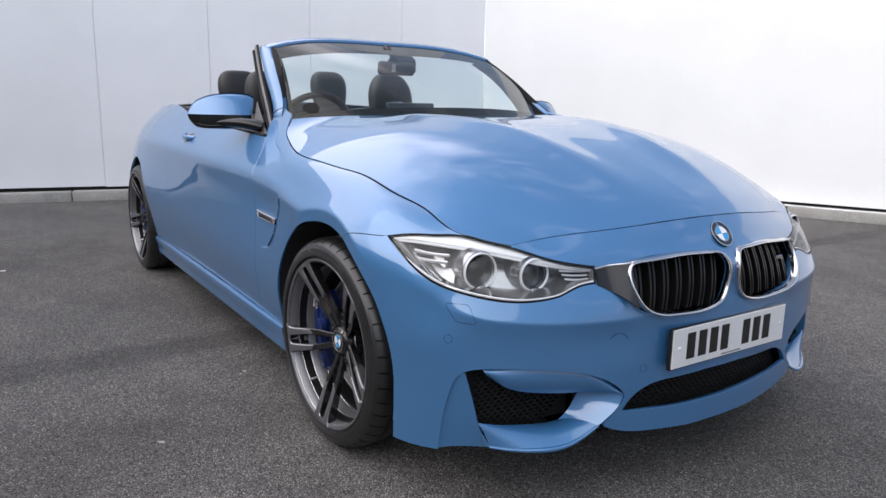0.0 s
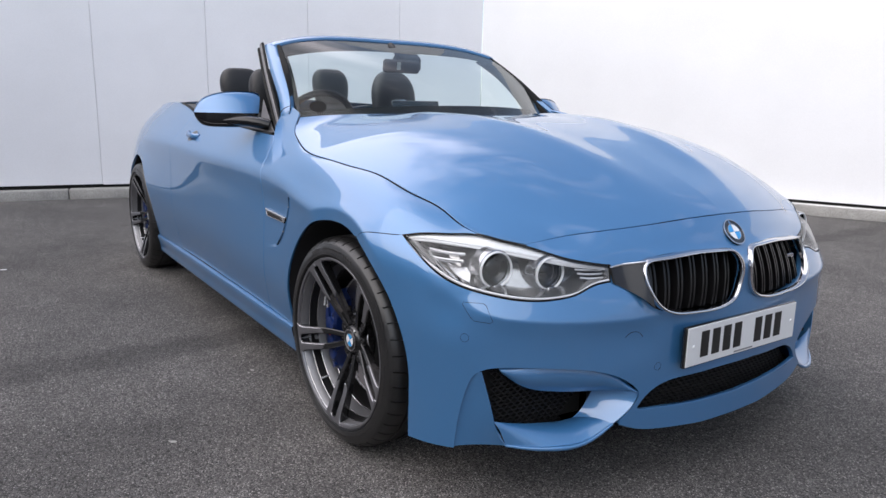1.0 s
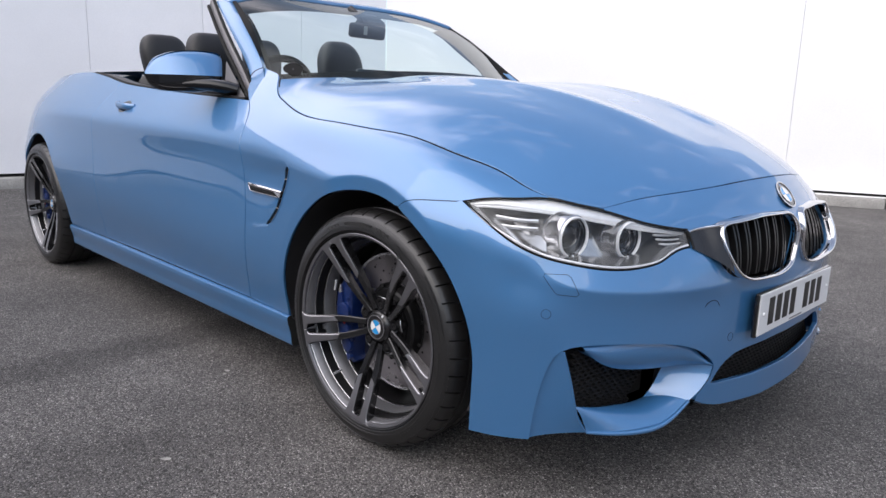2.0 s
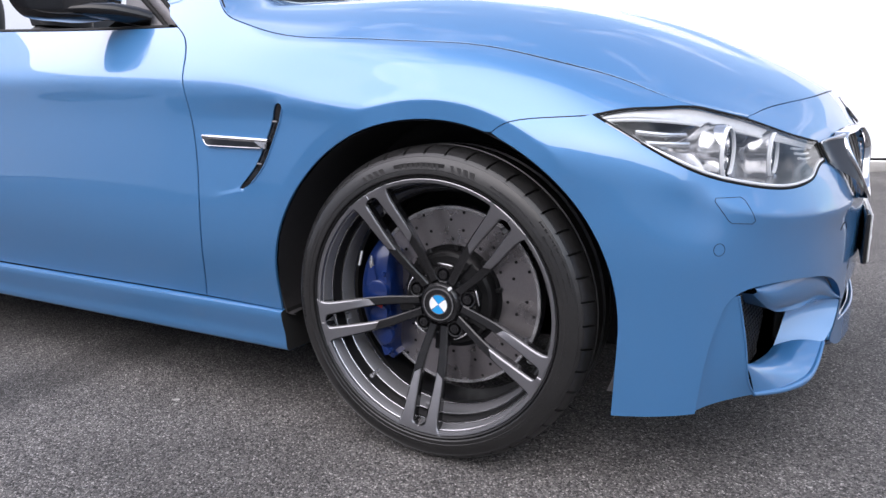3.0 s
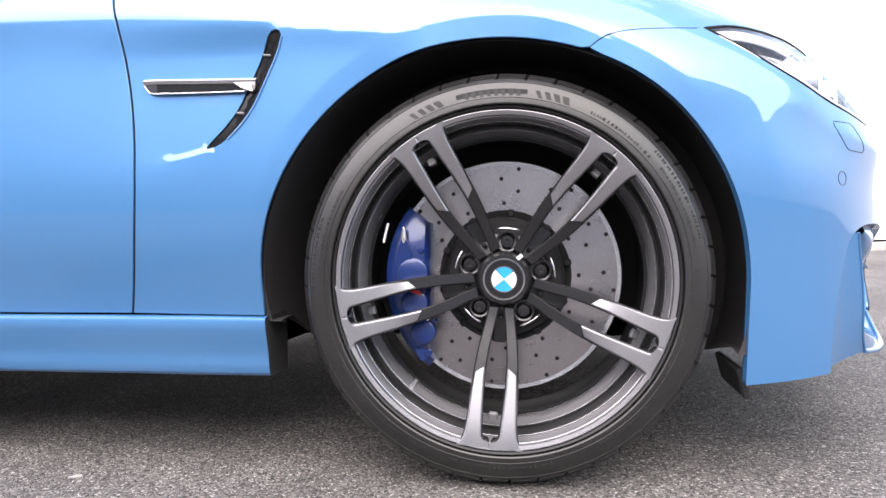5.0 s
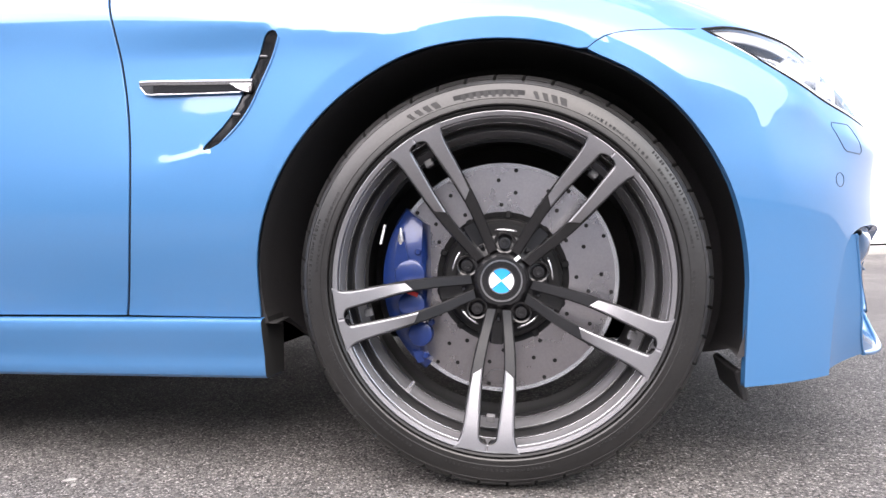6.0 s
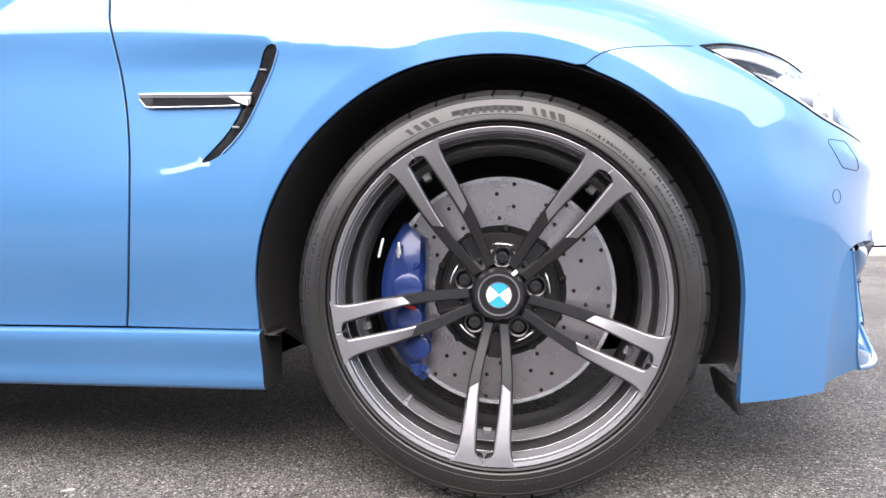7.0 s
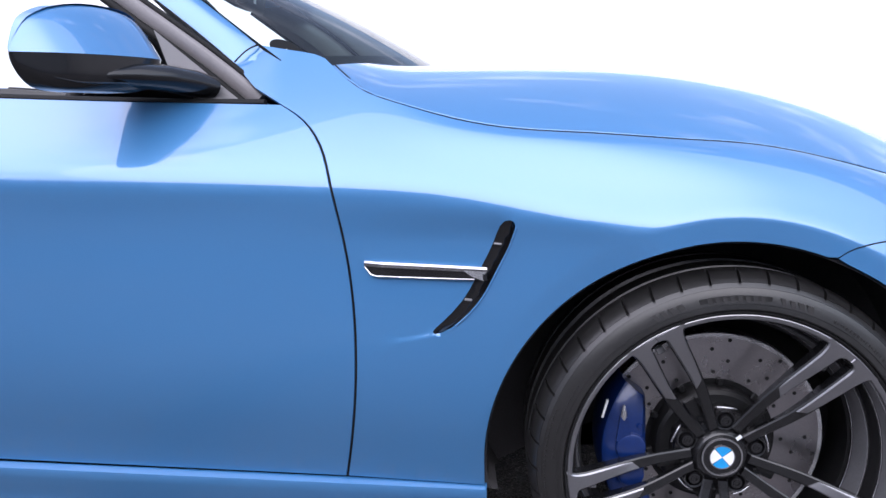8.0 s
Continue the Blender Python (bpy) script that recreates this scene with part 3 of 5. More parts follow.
def scrap(x, y, size, label, mat, turn):
    """A small torn fleck lying on the asphalt."""
    rnd = random.Random(int(x * 100))
    n = 11
    rim = [(size * (.6 + .4 * rnd.random()) * math.cos(a), size * .45 * (.5 + .5 * rnd.random()) * math.sin(a)) for a in np.linspace(0, 2 * math.pi, n, endpoint=False)]
    bm = bmesh.new()
    low = [bm.verts.new((a, b, .0)) for a, b in rim]
    top = [bm.verts.new((a * .9, b * .9, .0018 + .0012 * rnd.random())) for a, b in rim]
    bm.faces.new(top)
    for i in range(n):
        bm.faces.new((low[i], low[(i + 1) % n], top[(i + 1) % n], top[i]))
    ob = part("litter_scrap", bm, mat)
    ob.matrix_world = pose(x, y, .0005, 0, 0, turn)
    tagged(ob, label, "litter", group="litter on the asphalt")


ground()
wall("wall_west", WALL_L, 13.53, 12, -1, "white painted panel wall above a concrete kerb")
wall("wall_north", WALL_R, 14.0, 3, 1, "sunlit white panel wall above a concrete kerb", 3.3, WALL_SUNLIT)

# walls added out of view to block sky and shape the car's reflections
south = part("unseen_south_wall", block((14, .25, 3.6), (-7.0, -9.2, 1.8), .02, 1), DARK_WALL)
south_east = part("unseen_south_east_wall", block((12, .25, 4.4), (6.0, -9.2, 2.2), .02, 1), PALE_WALL)
east = part("unseen_east_wall", block((.25, 21, 3.6), (12.1, 1.2, 1.8), .02, 1), FAR_WALL)
tagged(east, "plain grey wall added out of view for even bumper reflections", "wall", kind="structure")
tagged(south_east, "plain pale wall added out of view to brighten reflections", "wall", kind="structure")
tagged(south, "plain dark wall added out of view to darken reflections", "wall", kind="structure")



def gravel():
    """Loose grit: small pale and dark stones lying on the asphalt beside the car."""
    rnd = random.Random(11)
    verts, faces = [], []
    for k in range(6000):
        near = k < 4600
        x = rnd.uniform(-1.5, 1.6) if near else rnd.uniform(-5, 3.5)
        y = rnd.uniform(-1.75, -.86) if near else rnd.uniform(-3.2, -.95)
        r = rnd.choice((.0009, .0012, .0015, .0019)) * rnd.uniform(.7, 1.3)
        n, turn = 5, rnd.uniform(0, 6.3)
        base = len(verts)
        for lev, grow in ((0, 1.0), (.9, .75)):
            for i in range(n):
                a = turn + 2 * math.pi * i / n
                q = r * grow * rnd.uniform(.75, 1.2)
                verts.append((x + q * math.cos(a), y + q * math.sin(a), .0006 + lev * r))
        for i in range(n):
            j = (i + 1) % n
            faces.append((base + i, base + j, base + n + j, base + n + i))
        faces.append(tuple(base + n + i for i in range(n)))
    data = bpy.data.meshes.new("gravel")
    data.from_pydata(verts, [], faces)
    ob = part("gravel", data, GRIT)
    tagged(ob, "loose pale grit scattered on the asphalt", "gravel", kind="stuff")


gravel()
scrap(-.735, -.940, .013, "small pale fleck of litter on the asphalt", CONCRETE, 30)
scrap(-.712, -.963, .008, "small pale fleck of litter on the asphalt", CONCRETE, 80)
scrap(-.273, -1.361, .016, "torn pale scrap of litter on the asphalt", CONCRETE, 50)
scrap(.876, -.548, .020, "small white scrap of paper on the asphalt", LABEL, 10)
scrap(-3.145, -1.671, .030, "small white scrap of paper on the asphalt", LABEL, 70)

# ---------- car body ----------
car = empty("convertible_car", "bright blue open-top convertible car parked on asphalt, roof folded away", "car")

SEAM_ARCH = [(.135, .690), (.150, .701), (.170, .709), (.223, .716), (.318, .720)]
LAMP_TOP = [(.318, .720), (.365, .728), (.447, .733), (.555, .734), (.64, .722), (.72, .709), (.844, .679), (.965, .660)]
LAMP_LOW = [(.955, .618), (.925, .616), (.888, .608), (.85, .594), (.81, .586), (.745, .581), (.67, .585), (.60, .596), (.53, .612), (.455, .643), (.385, .682), (.318, .720)]
ARCH_X, ARCH_Z, ARCH_A, ARCH_B = -.014, .325, .395, .388


def arch_line(a0, a1, n=40, cx=0.0, grow=0.0):
    """The wheel arch's edge between two angles, straight below the axle."""
    a = np.radians(np.linspace(a0, a1, n))
    return [(cx + ARCH_X + (ARCH_A + grow) * math.cos(t), ARCH_Z + (ARCH_B + grow) * math.sin(t)) for t in a]


DOOR_GAP = [(-.765, .931), (-.717, .902), (-.671, .842), (-.648, .759), (-.634, .683), (-.622, .565), (-.627, .42), (-.651, .276)]
BELT = [(-.770, .930), (-.90, .934), (-1.2, .944), (-1.6, .962), (-1.96, .985)]


def gill_slot():
    """The outlet's opening: a slanting slot with round ends."""
    low, high, half = .553, .7445, .0140
    t = np.sin(np.linspace(-.5, .5, 15) * math.pi) * .5 + .5
    z = low + (high - low) * t
    wide = half * np.maximum(1 - np.abs(2 * t - 1) ** 14, 0) ** .5
    mid = gill_edge(z) - .0010
    front = [(float(m + w), float(h)) for m, w, h in zip(mid, wide, z)]
    back = [(float(m - w), float(h)) for m, w, h in zip(mid, wide, z)][::-1]
    return front + back[1:-1]


def wing_outline():
    cut = [(x, float(CUT(x)) - .0015) for x in np.linspace(.553, -.69, 70)]
    top = curve_through([(-.69, 1.0), (-.705, 1.012), (-.76, 1.028), (-.838, 1.042)], 8)[1:]
    gap = curve_through(DOOR_GAP, 40)
    arch = arch_line(180, 67.5, 44)
    return ([tuple(p) for p in curve_through(SEAM_ARCH, 14)[:-1]] + [tuple(p) for p in curve_through(LAMP_TOP[:4], 14)[:-1]] + cut + [tuple(p) for p in top]
            + [(-.876, 1.008), (-.825, .963)] + [tuple(p) for p in gap] + [(-.53, .2745), (-.409, .2735)] + arch[:-1])


def door_outline():
    gap = curve_through(DOOR_GAP, 40) - (.0062, 0)
    top = curve_through(BELT, 24)
    back = curve_through([(-1.955, .98), (-1.985, .85), (-1.99, .6), (-1.96, .276)], 20)
    return [tuple(p) for p in gap[::-1]] + [tuple(p) for p in top] + [tuple(p) for p in back]


def quarter_outline():
    top = curve_through([(-1.96, .987), (-2.2, 1.015), (-2.42, 1.033), (-2.78, 1.035), (-3.3, 1.0), (-4.0, .96), (TAIL + .002, .94)], 60)
    front = curve_through([(-1.964, .276), (-1.994, .6), (-1.989, .85), (-1.960, .985)], 20)
    arch = arch_line(0, 180, 60, -2.812)
    low = [(TAIL + .002, .30), (-3.8, .28), (-3.218, .24)]
    return [tuple(p) for p in top] + low + arch[::-1] + [(-2.42, .276), (-1.97, .276)] + [tuple(p) for p in front]


def mirrored(line):
    return [(2 * NOSE - s, z) for s, z in line][::-1]


KIDNEY = [(.985, .655), (1.042, .664), (1.098, .675), (1.228, .684), (1.350, .682), (1.395, .672), (1.409, .645), (1.404, .580), (1.385, .543), (1.345, .526), (1.211, .521), (1.12, .531), (1.062, .556), (1.02, .60), (.985, .615)]
LOW_GRILLE = [(1.039, .268), (1.056, .290), (1.082, .312), (1.129, .331), (1.22, .338), (1.342, .342)]


def bumper_outline():
    arch = arch_line(0, 67.2, 30)
    right = ([tuple(p) for p in curve_through([(1.28, .184), (1.142, .195), (1.035, .212), (.985, .232)], 12)] + [(.990, .245)]
             + [tuple(p) for p in curve_through([(1.000, .252), (1.032, .285), (1.044, .312), (1.025, .336), (.985, .362), (.926, .385), (.798, .406), (.652, .411), (.603, .402), (.578, .385), (.563, .355), (.544, .283), (.530, .176)], 60)]
             + [(.45, .1705), (.375, .166)] + arch[:-1] + [tuple(p + np.array((.0, -.0025))) for p in curve_through(SEAM_ARCH, 14)[:-1]]
             + [tuple(p) for p in curve_through(LAMP_LOW[::-1], 50)] + [tuple(p) for p in curve_through(LAMP_TOP[5:][::-1], 20)]
             + [tuple(p) for p in curve_through([(.722, .7125), (.895, .732), (1.086, .748), (1.281, .762), (NOSE - .004, .7655)], 30)])
    low = curve_through(LOW_GRILLE, 24)
    grille = [tuple(p) for p in low] + mirrored([tuple(p) for p in low]) + mirrored([(1.06, .262), (1.239, .252)]) + [(NOSE, .25), (1.239, .252), (1.06, .262)]
    kid = [tuple(p) for p in curve_through(KIDNEY, 60)]
    return right + mirrored(right), [grille, kid, mirrored(kid)]


SEAM_Z = spline([.722, .895, 1.086, 1.281, NOSE], [.7135, .7335, .7495, .7635, .767])
SEAM = skin(np.linspace(NOSE, .722, 60), SEAM_Z(np.linspace(NOSE, .722, 60)))


def bonnet_point(a, b):
    """A place on the bonnet: a from the screen (0) to the nose (1), b across from right (-1) to left (1)."""
    a, b = np.broadcast_arrays(np.asarray(a, float), np.asarray(b, float))
    s = -.69 + a * (.722 + .69)
    z = np.where(s < .555, CUT(s), np.interp(s, [.555, .64, .722], [.735, .7235, .7125]))
    e = skin(s, z + .0005)
    xm = spline([0, .35, .6, .8, .93, 1.0], [-.60, -.14, .19, .45, .615, SEAM[0, 0]])(a)
    zm = spline([0, .2, .35, .6, .8, .93, 1.0], [1.021, 1.023, 1.016, .962, .880, .811, .767])(a)
    t = np.abs(b)
    way = t * .6337
    gx = np.interp(way, -SEAM[:, 1], (SEAM[:, 0] - SEAM[0, 0]) / (SEAM[-1, 0] - SEAM[0, 0]))
    gz = np.interp(way, -SEAM[:, 1], (SEAM[:, 2] - SEAM[0, 2]) / (SEAM[-1, 2] - SEAM[0, 2]))
    w, v = smooth(.45, 1, a), smooth(.70, 1, a)
    x = xm + (e[..., 0] - xm) * ((1 - w) * t ** 2.1 + w * gx)
    y = np.abs(e[..., 1]) * b
    zz = zm - (zm - e[..., 2]) * ((1 - v) * t ** (4.2 - 1.2 * a) + v * gz)
    ridge = .42 - .17 * a
    zz = zz + .011 * np.exp(-((t - ridge) / .10) ** 2) * smooth(0, .15, a) * (1 - smooth(.72, .97, a))
    return np.stack([x, y, zz], -1)


def bonnet_place(u, v):
    return bonnet_point(np.clip(u, 0, 1), np.clip(v, -1, 1))


def paired(build, name, label=""):
    """The same panel on both flanks."""
    return [part(name, build(m), PAINT, car, label) for m in (False, True)]


flank_x = np.linspace(-2.6, .12, 400)
FLANK_FOLD = beside(np.stack([flank_x, FLANK(flank_x)], -1), every=.007)
BAND_FOLD = beside(np.array([(ARCH_X + (ARCH_R + .0305) * math.cos(t), .33 + (ARCH_R + .0305) * math.sin(t)) for t in np.radians(np.linspace(35, 200, 300))]))
CURL_FOLD = beside([(x, float(curl(x))) for x in np.linspace(-.62, -.497, 40)], .004, .005)
chin_s = np.linspace(.33, 1.16, 200)
CHIN_FOLD = beside(np.stack([chin_s, CHIN(chin_s)], -1), .004)
paired(lambda m: pressed(wing_outline(), [gill_slot()], step=.0105, fine=.007, turn=.008, mirror=m, name="front_wing", folds=(FLANK_FOLD[FLANK_FOLD[:, 0] < -.05], BAND_FOLD, CURL_FOLD)), "front_wing")
doors = paired(lambda m: pressed(door_outline(), step=.014, fine=.01, mirror=m, name="door", folds=(FLANK_FOLD,)), "door")
paired(lambda m: pressed(quarter_outline(), step=.03, fine=.015, mirror=m, name="rear_wing"), "rear_wing")
b_out, b_holes = bumper_outline()
bumper = part("front_bumper", pressed(b_out, b_holes, step=.0105, fine=.007, name="front_bumper", folds=(CHIN_FOLD, np.array((2 * NOSE, 0)) + CHIN_FOLD * (-1, 1), BAND_FOLD, np.array((2 * NOSE, 0)) + BAND_FOLD * (-1, 1))), PAINT, car)
bonnet = part("bonnet", pressed([(0, -.9955), (.9970, -.9955), (.9970, .9955), (0, .9955)], at=bonnet_place, step=.02, fine=.02, turn=.02, name="bonnet"), PAINT, car)


def sill(m):
    prof = [(.884, .2722), (.893, .2705), (.9000, .2675), (.9015, .262), (.8995, .248), (.8935, .226), (.8895, .210), (.8880, .200), (.8876, .190), (.8868, .180), (.884, .172), (.878, .167), (.80, .165)]
    xs = np.linspace(-.404, -2.44, 30)
    rows = [[(x, -(w - .004 * smooth(-.6, -1.2, x) * 0), z) for w, z in prof] for x in xs]
    bm = lofted(rows, mirror=m)
    return shade(bm, 28)


for m in (False, True):
    sl = part("sill", sill(m), PAINT, car)
    end = [(.80, .272), (.893, .2705), (.9000, .2675), (.9015, .262), (.8995, .248), (.8895, .210), (.8868, .180), (.884, .172), (.878, .167), (.80, .165)]
    bm = bmesh.new()
    bm.faces.new([bm.verts.new((-.4045, w if m else -w, z)) for w, z in end])
    part("sill_end", bm, DARK, sl)


def boot(mat):
    """The rear deck and the folded roof's lid between the flanks."""
    rows = []
    for s in np.linspace(-2.55, TAIL + .01, 24):
        z = float(spline([-4.5657, -4.0, -3.3, -2.78, -2.42], [.94, .96, 1.0, 1.035, 1.033])(s))
        e = skin(s, z)
        rows.append([(e[0], e[1] * -k, z + .03 * (1 - k * k) * (1 if s > -3.8 else .3)) for k in np.linspace(-1, 1, 21)])
    return shade(lofted(rows), 40)


part("boot_lid", boot(PAINT), PAINT, car)
under = [(.62, .60), (.50, .72), (.44, .55), (-.46, .55), (-.47, .80), (-2.36, .80), (-2.37, .55), (-3.26, .55), (-3.27, .80), (-3.7, .6)]
bm = bmesh.new()
vs = [bm.verts.new((x, -y, .19)) for x, y in under] + [bm.verts.new((x, y, .19)) for x, y in under[::-1]]
bm.faces.new(vs)
bmesh.ops.solidify(bm, geom=bm.faces[:], thickness=.03)
part("underbody", bm, DARK, car)


def liner(cx, m):
    """The black lining inside a wheel arch."""
    a = np.radians(np.linspace(-24, 204, 40))
    rows = []
    for y, g in ((-.918, -.004), (-.88, .012), (-.80, .02), (-.60, .02), (-.56, -.04), (-.56, -.30)):
        row = []
        for t in a:
            x, z = cx + ARCH_X + (ARCH_A + g) * math.cos(t), max(.172 if y > -.7 else .262 if math.cos(t) < 0 else .212, ARCH_Z + (ARCH_B + g) * math.sin(t))
            row.append((x, max(y, float(skin(x, z)[1]) + .008), z))
        rows.append(row)
    return shade(lofted(rows, mirror=m), 50)


for cx in (0, -2.812):
    for m in (False, True):
        part("wheel_arch_liner", liner(cx, m), LINER, car)

# ---------- nose: lamps, grilles, plate ----------
def both(p, m):
    return np.array(p, float) * ((1, -1, 1) if m else (1, 1, 1))


def lines_on_skin(pts, out=0.0, n=40, closed=False, mirror=False):
    q = curve_through(pts, n, closed)
    p = skin(q[:, 0], q[:, 1], out)
    return p * (1, -1, 1) if mirror else p


def ribbon(upper, lower, n=40, mirror=False, out_u=0.0, out_l=0.0, mid=0.0):
    """A band between two lines of the skin."""
    a, b = curve_through(upper, n), curve_through(lower, n)
    rows = []
    for k in np.linspace(0, 1, 7):
        q = a + (b - a) * k
        rows.append(skin(q[:, 0], q[:, 1], out_u + (out_l - out_u) * k + mid * 4 * k * (1 - k)))
    return shade(lofted(rows, mirror=mirror), 60)


LAMP = [tuple(p) for p in curve_through(LAMP_TOP, 40)] + [tuple(p) for p in curve_through(LAMP_LOW, 50)[:-1]]


def shrunk(poly, d):
    """An outline drawn in by d."""
    p = np.array(poly)
    t = np.roll(p, -1, 0) - np.roll(p, 1, 0)
    nrm = np.stack([-t[:, 1], t[:, 0]], -1) / (np.linalg.norm(t, axis=1, keepdims=True) + 1e-9)
    area = (p[:, 0] * np.roll(p[:, 1], -1) - np.roll(p[:, 0], -1) * p[:, 1]).sum()
    return p + nrm * d * (1 if area > 0 else -1)


def ring_at(centre, axis, prof, sides=40, flat=None):
    """A turned shape round an axis through a place; flat cuts its foot off level."""
    z = Vector(axis).normalized()
    m = Matrix.Translation(centre) @ z.to_track_quat("X", "Z").to_matrix().to_4x4()
    bm = spun(prof, sides, "x")
    if flat is not None:
        for v in bm.verts:
            if v.co.z < -flat:
                v.co.z = -flat + (v.co.z + flat) * .12
    bmesh.ops.transform(bm, matrix=m, verts=bm.verts[:])
    return bm


def headlight(m):
    side = -1 if m else 1
    lamp = part("headlight", pressed(shrunk(LAMP, .0035), at=lambda s, z: skin(s, z, -.001), step=.02, turn=.006, mirror=m, name="headlight"), LENS, car, "clear twin-lamp headlight with silver inner trim")
    lamp.visible_shadow = False
    flip = lambda bm: (bmesh.ops.scale(bm, vec=(1, -1, 1), verts=bm.verts[:]) if m else None, bm)[1]
    loop = resample(shrunk(LAMP, .0025), .012)
    back = shrunk(loop, .012)
    walls = [skin(loop[:, 0], loop[:, 1], -.003), skin(back[:, 0], back[:, 1], -.05), skin(back[:, 0], back[:, 1], -.085)]
    part("lamp_wall", shade(lofted(walls, closed_v=True, mirror=m), 60), LAMP_GREY, lamp)
    part("lamp_bowl", pressed(shrunk(LAMP, .006), at=lambda s, z: skin(s, z, -.080), step=.03, hem=False, mirror=m, name="lamp_bowl"), LAMP_GREY, lamp)
    rim = both(skin(loop[:, 0], loop[:, 1], -.002), m)
    part("lamp_seal", tube(rim, .0026, 6, True), SEAL, lamp)
    part("lamp_gap", ribbon([(s, z + .001) for s, z in LAMP_TOP], [(.325, .7165), (.37, .7235), (.45, .728), (.555, .7285), (.64, .7155), (.72, .7015), (.844, .6705), (.962, .6515)], mirror=m, out_u=-.0015, out_l=-.006), GLOSS, lamp)
    brow_low = [(.345, .709), (.40, .709), (.47, .706), (.56, .699), (.66, .687), (.76, .672), (.86, .657), (.955, .646)]
    brow_top = [(.335, .715), (.375, .7215), (.45, .726), (.555, .7265), (.64, .7145), (.72, .701), (.844, .670), (.958, .6515)]
    part("lamp_brow", ribbon(brow_top, brow_low, mirror=m, out_u=-.010, out_l=-.020, mid=.004), SILVER, lamp)
    part("brow_edge", tube(lines_on_skin(brow_low, -.018, 50, False, m), .0032, 6), SILVER, lamp)
    low_top = [(.35, .706), (.40, .682), (.46, .652), (.54, .620), (.61, .604), (.68, .593), (.745, .589), (.805, .593), (.85, .601), (.89, .614), (.95, .624)]
    low_bot = [(.345, .704), (.393, .676), (.457, .646), (.535, .615), (.605, .5995), (.68, .5885), (.745, .5845), (.81, .5885), (.857, .5975), (.892, .6105), (.951, .621)]
    part("lamp_trim", ribbon(low_top, low_bot, mirror=m, out_u=-.030, out_l=-.006), CHROME, lamp)
    part("lamp_foot", tube(lines_on_skin([(s, z + .0025) for s, z in low_bot], -.004, 60, False, m), .0038, 6), SILVER, lamp)
    for (x, y, z), r in (((.505, -.710, .648), .051), ((.574, -.586, .638), .0465)):
        ax = (1, -.10, 0)
        c = (x, y, z)
        part("lamp_barrel", flip(ring_at(c, ax, [(r - .003, .010), (r - .001, .013), (r + .001, .012), (r + .002, .004), (r + .002, -.012), (r + .006, -.020), (r + .006, -.028), (r + .004, -.09)], 48)), LAMP_SILVER, lamp)
        part("light_ring", flip(ring_at(c, ax, [(r - .0070, .013), (r - .0066, .018), (r - .0044, .0195), (r - .0024, .018), (r - .0022, .012)], 48, r * .84)), RING, lamp)
        part("inner_ring", flip(ring_at(c, ax, [(r - .0125, .000), (r - .0108, .009), (r - .0098, .009), (r - .0085, .004)], 48)), CHROME, lamp)
        part("projector", flip(ring_at(c, ax, [(0, .010), (.010, .0095), (.02, .007), (.029, .001), (.034, -.008), (r - .011, -.004)], 40)), GLOSS, lamp)
        part("ring_clip", flip(block((.016, .026, .012), (x + .016, y, z - r * .88), .003, 1)), CHROME, lamp)
    for k in range(3):
        q = [(.865 + .006 * k, .648 - .010 * k), (.90, .645 - .010 * k), (.948, .643 - .009 * k)]
        part("indicator_bar", tube(lines_on_skin(q, -.026, 8, False, m), .0030, 6), SILVER, lamp)
    for k in range(2):
        q = [(.40, .688 - .018 * k), (.45, .683 - .016 * k), (.52, .681 - .016 * k)]
        part("reflector_bar", tube(lines_on_skin(q, -.035, 10, False, m), .005, 6), SATIN, lamp)
    part("reflector", ribbon([(.40, .675), (.47, .655), (.545, .648)], [(.43, .650), (.50, .625), (.55, .614)], mirror=m, out_u=-.05, out_l=-.03), SATIN, lamp)
    return lamp


for m in (False, True):
    headlight(m)

KID_RING = [(1.044, .640), (1.052, .661), (1.098, .674), (1.228, .683), (1.345, .681), (1.388, .672), (1.404, .648), (1.400, .580), (1.382, .546), (1.345, .529), (1.211, .524), (1.125, .533), (1.078, .556), (1.050, .600)]


def kidney_out(s):
    return .026 - .016 * smooth(1.04, 1.38, s)


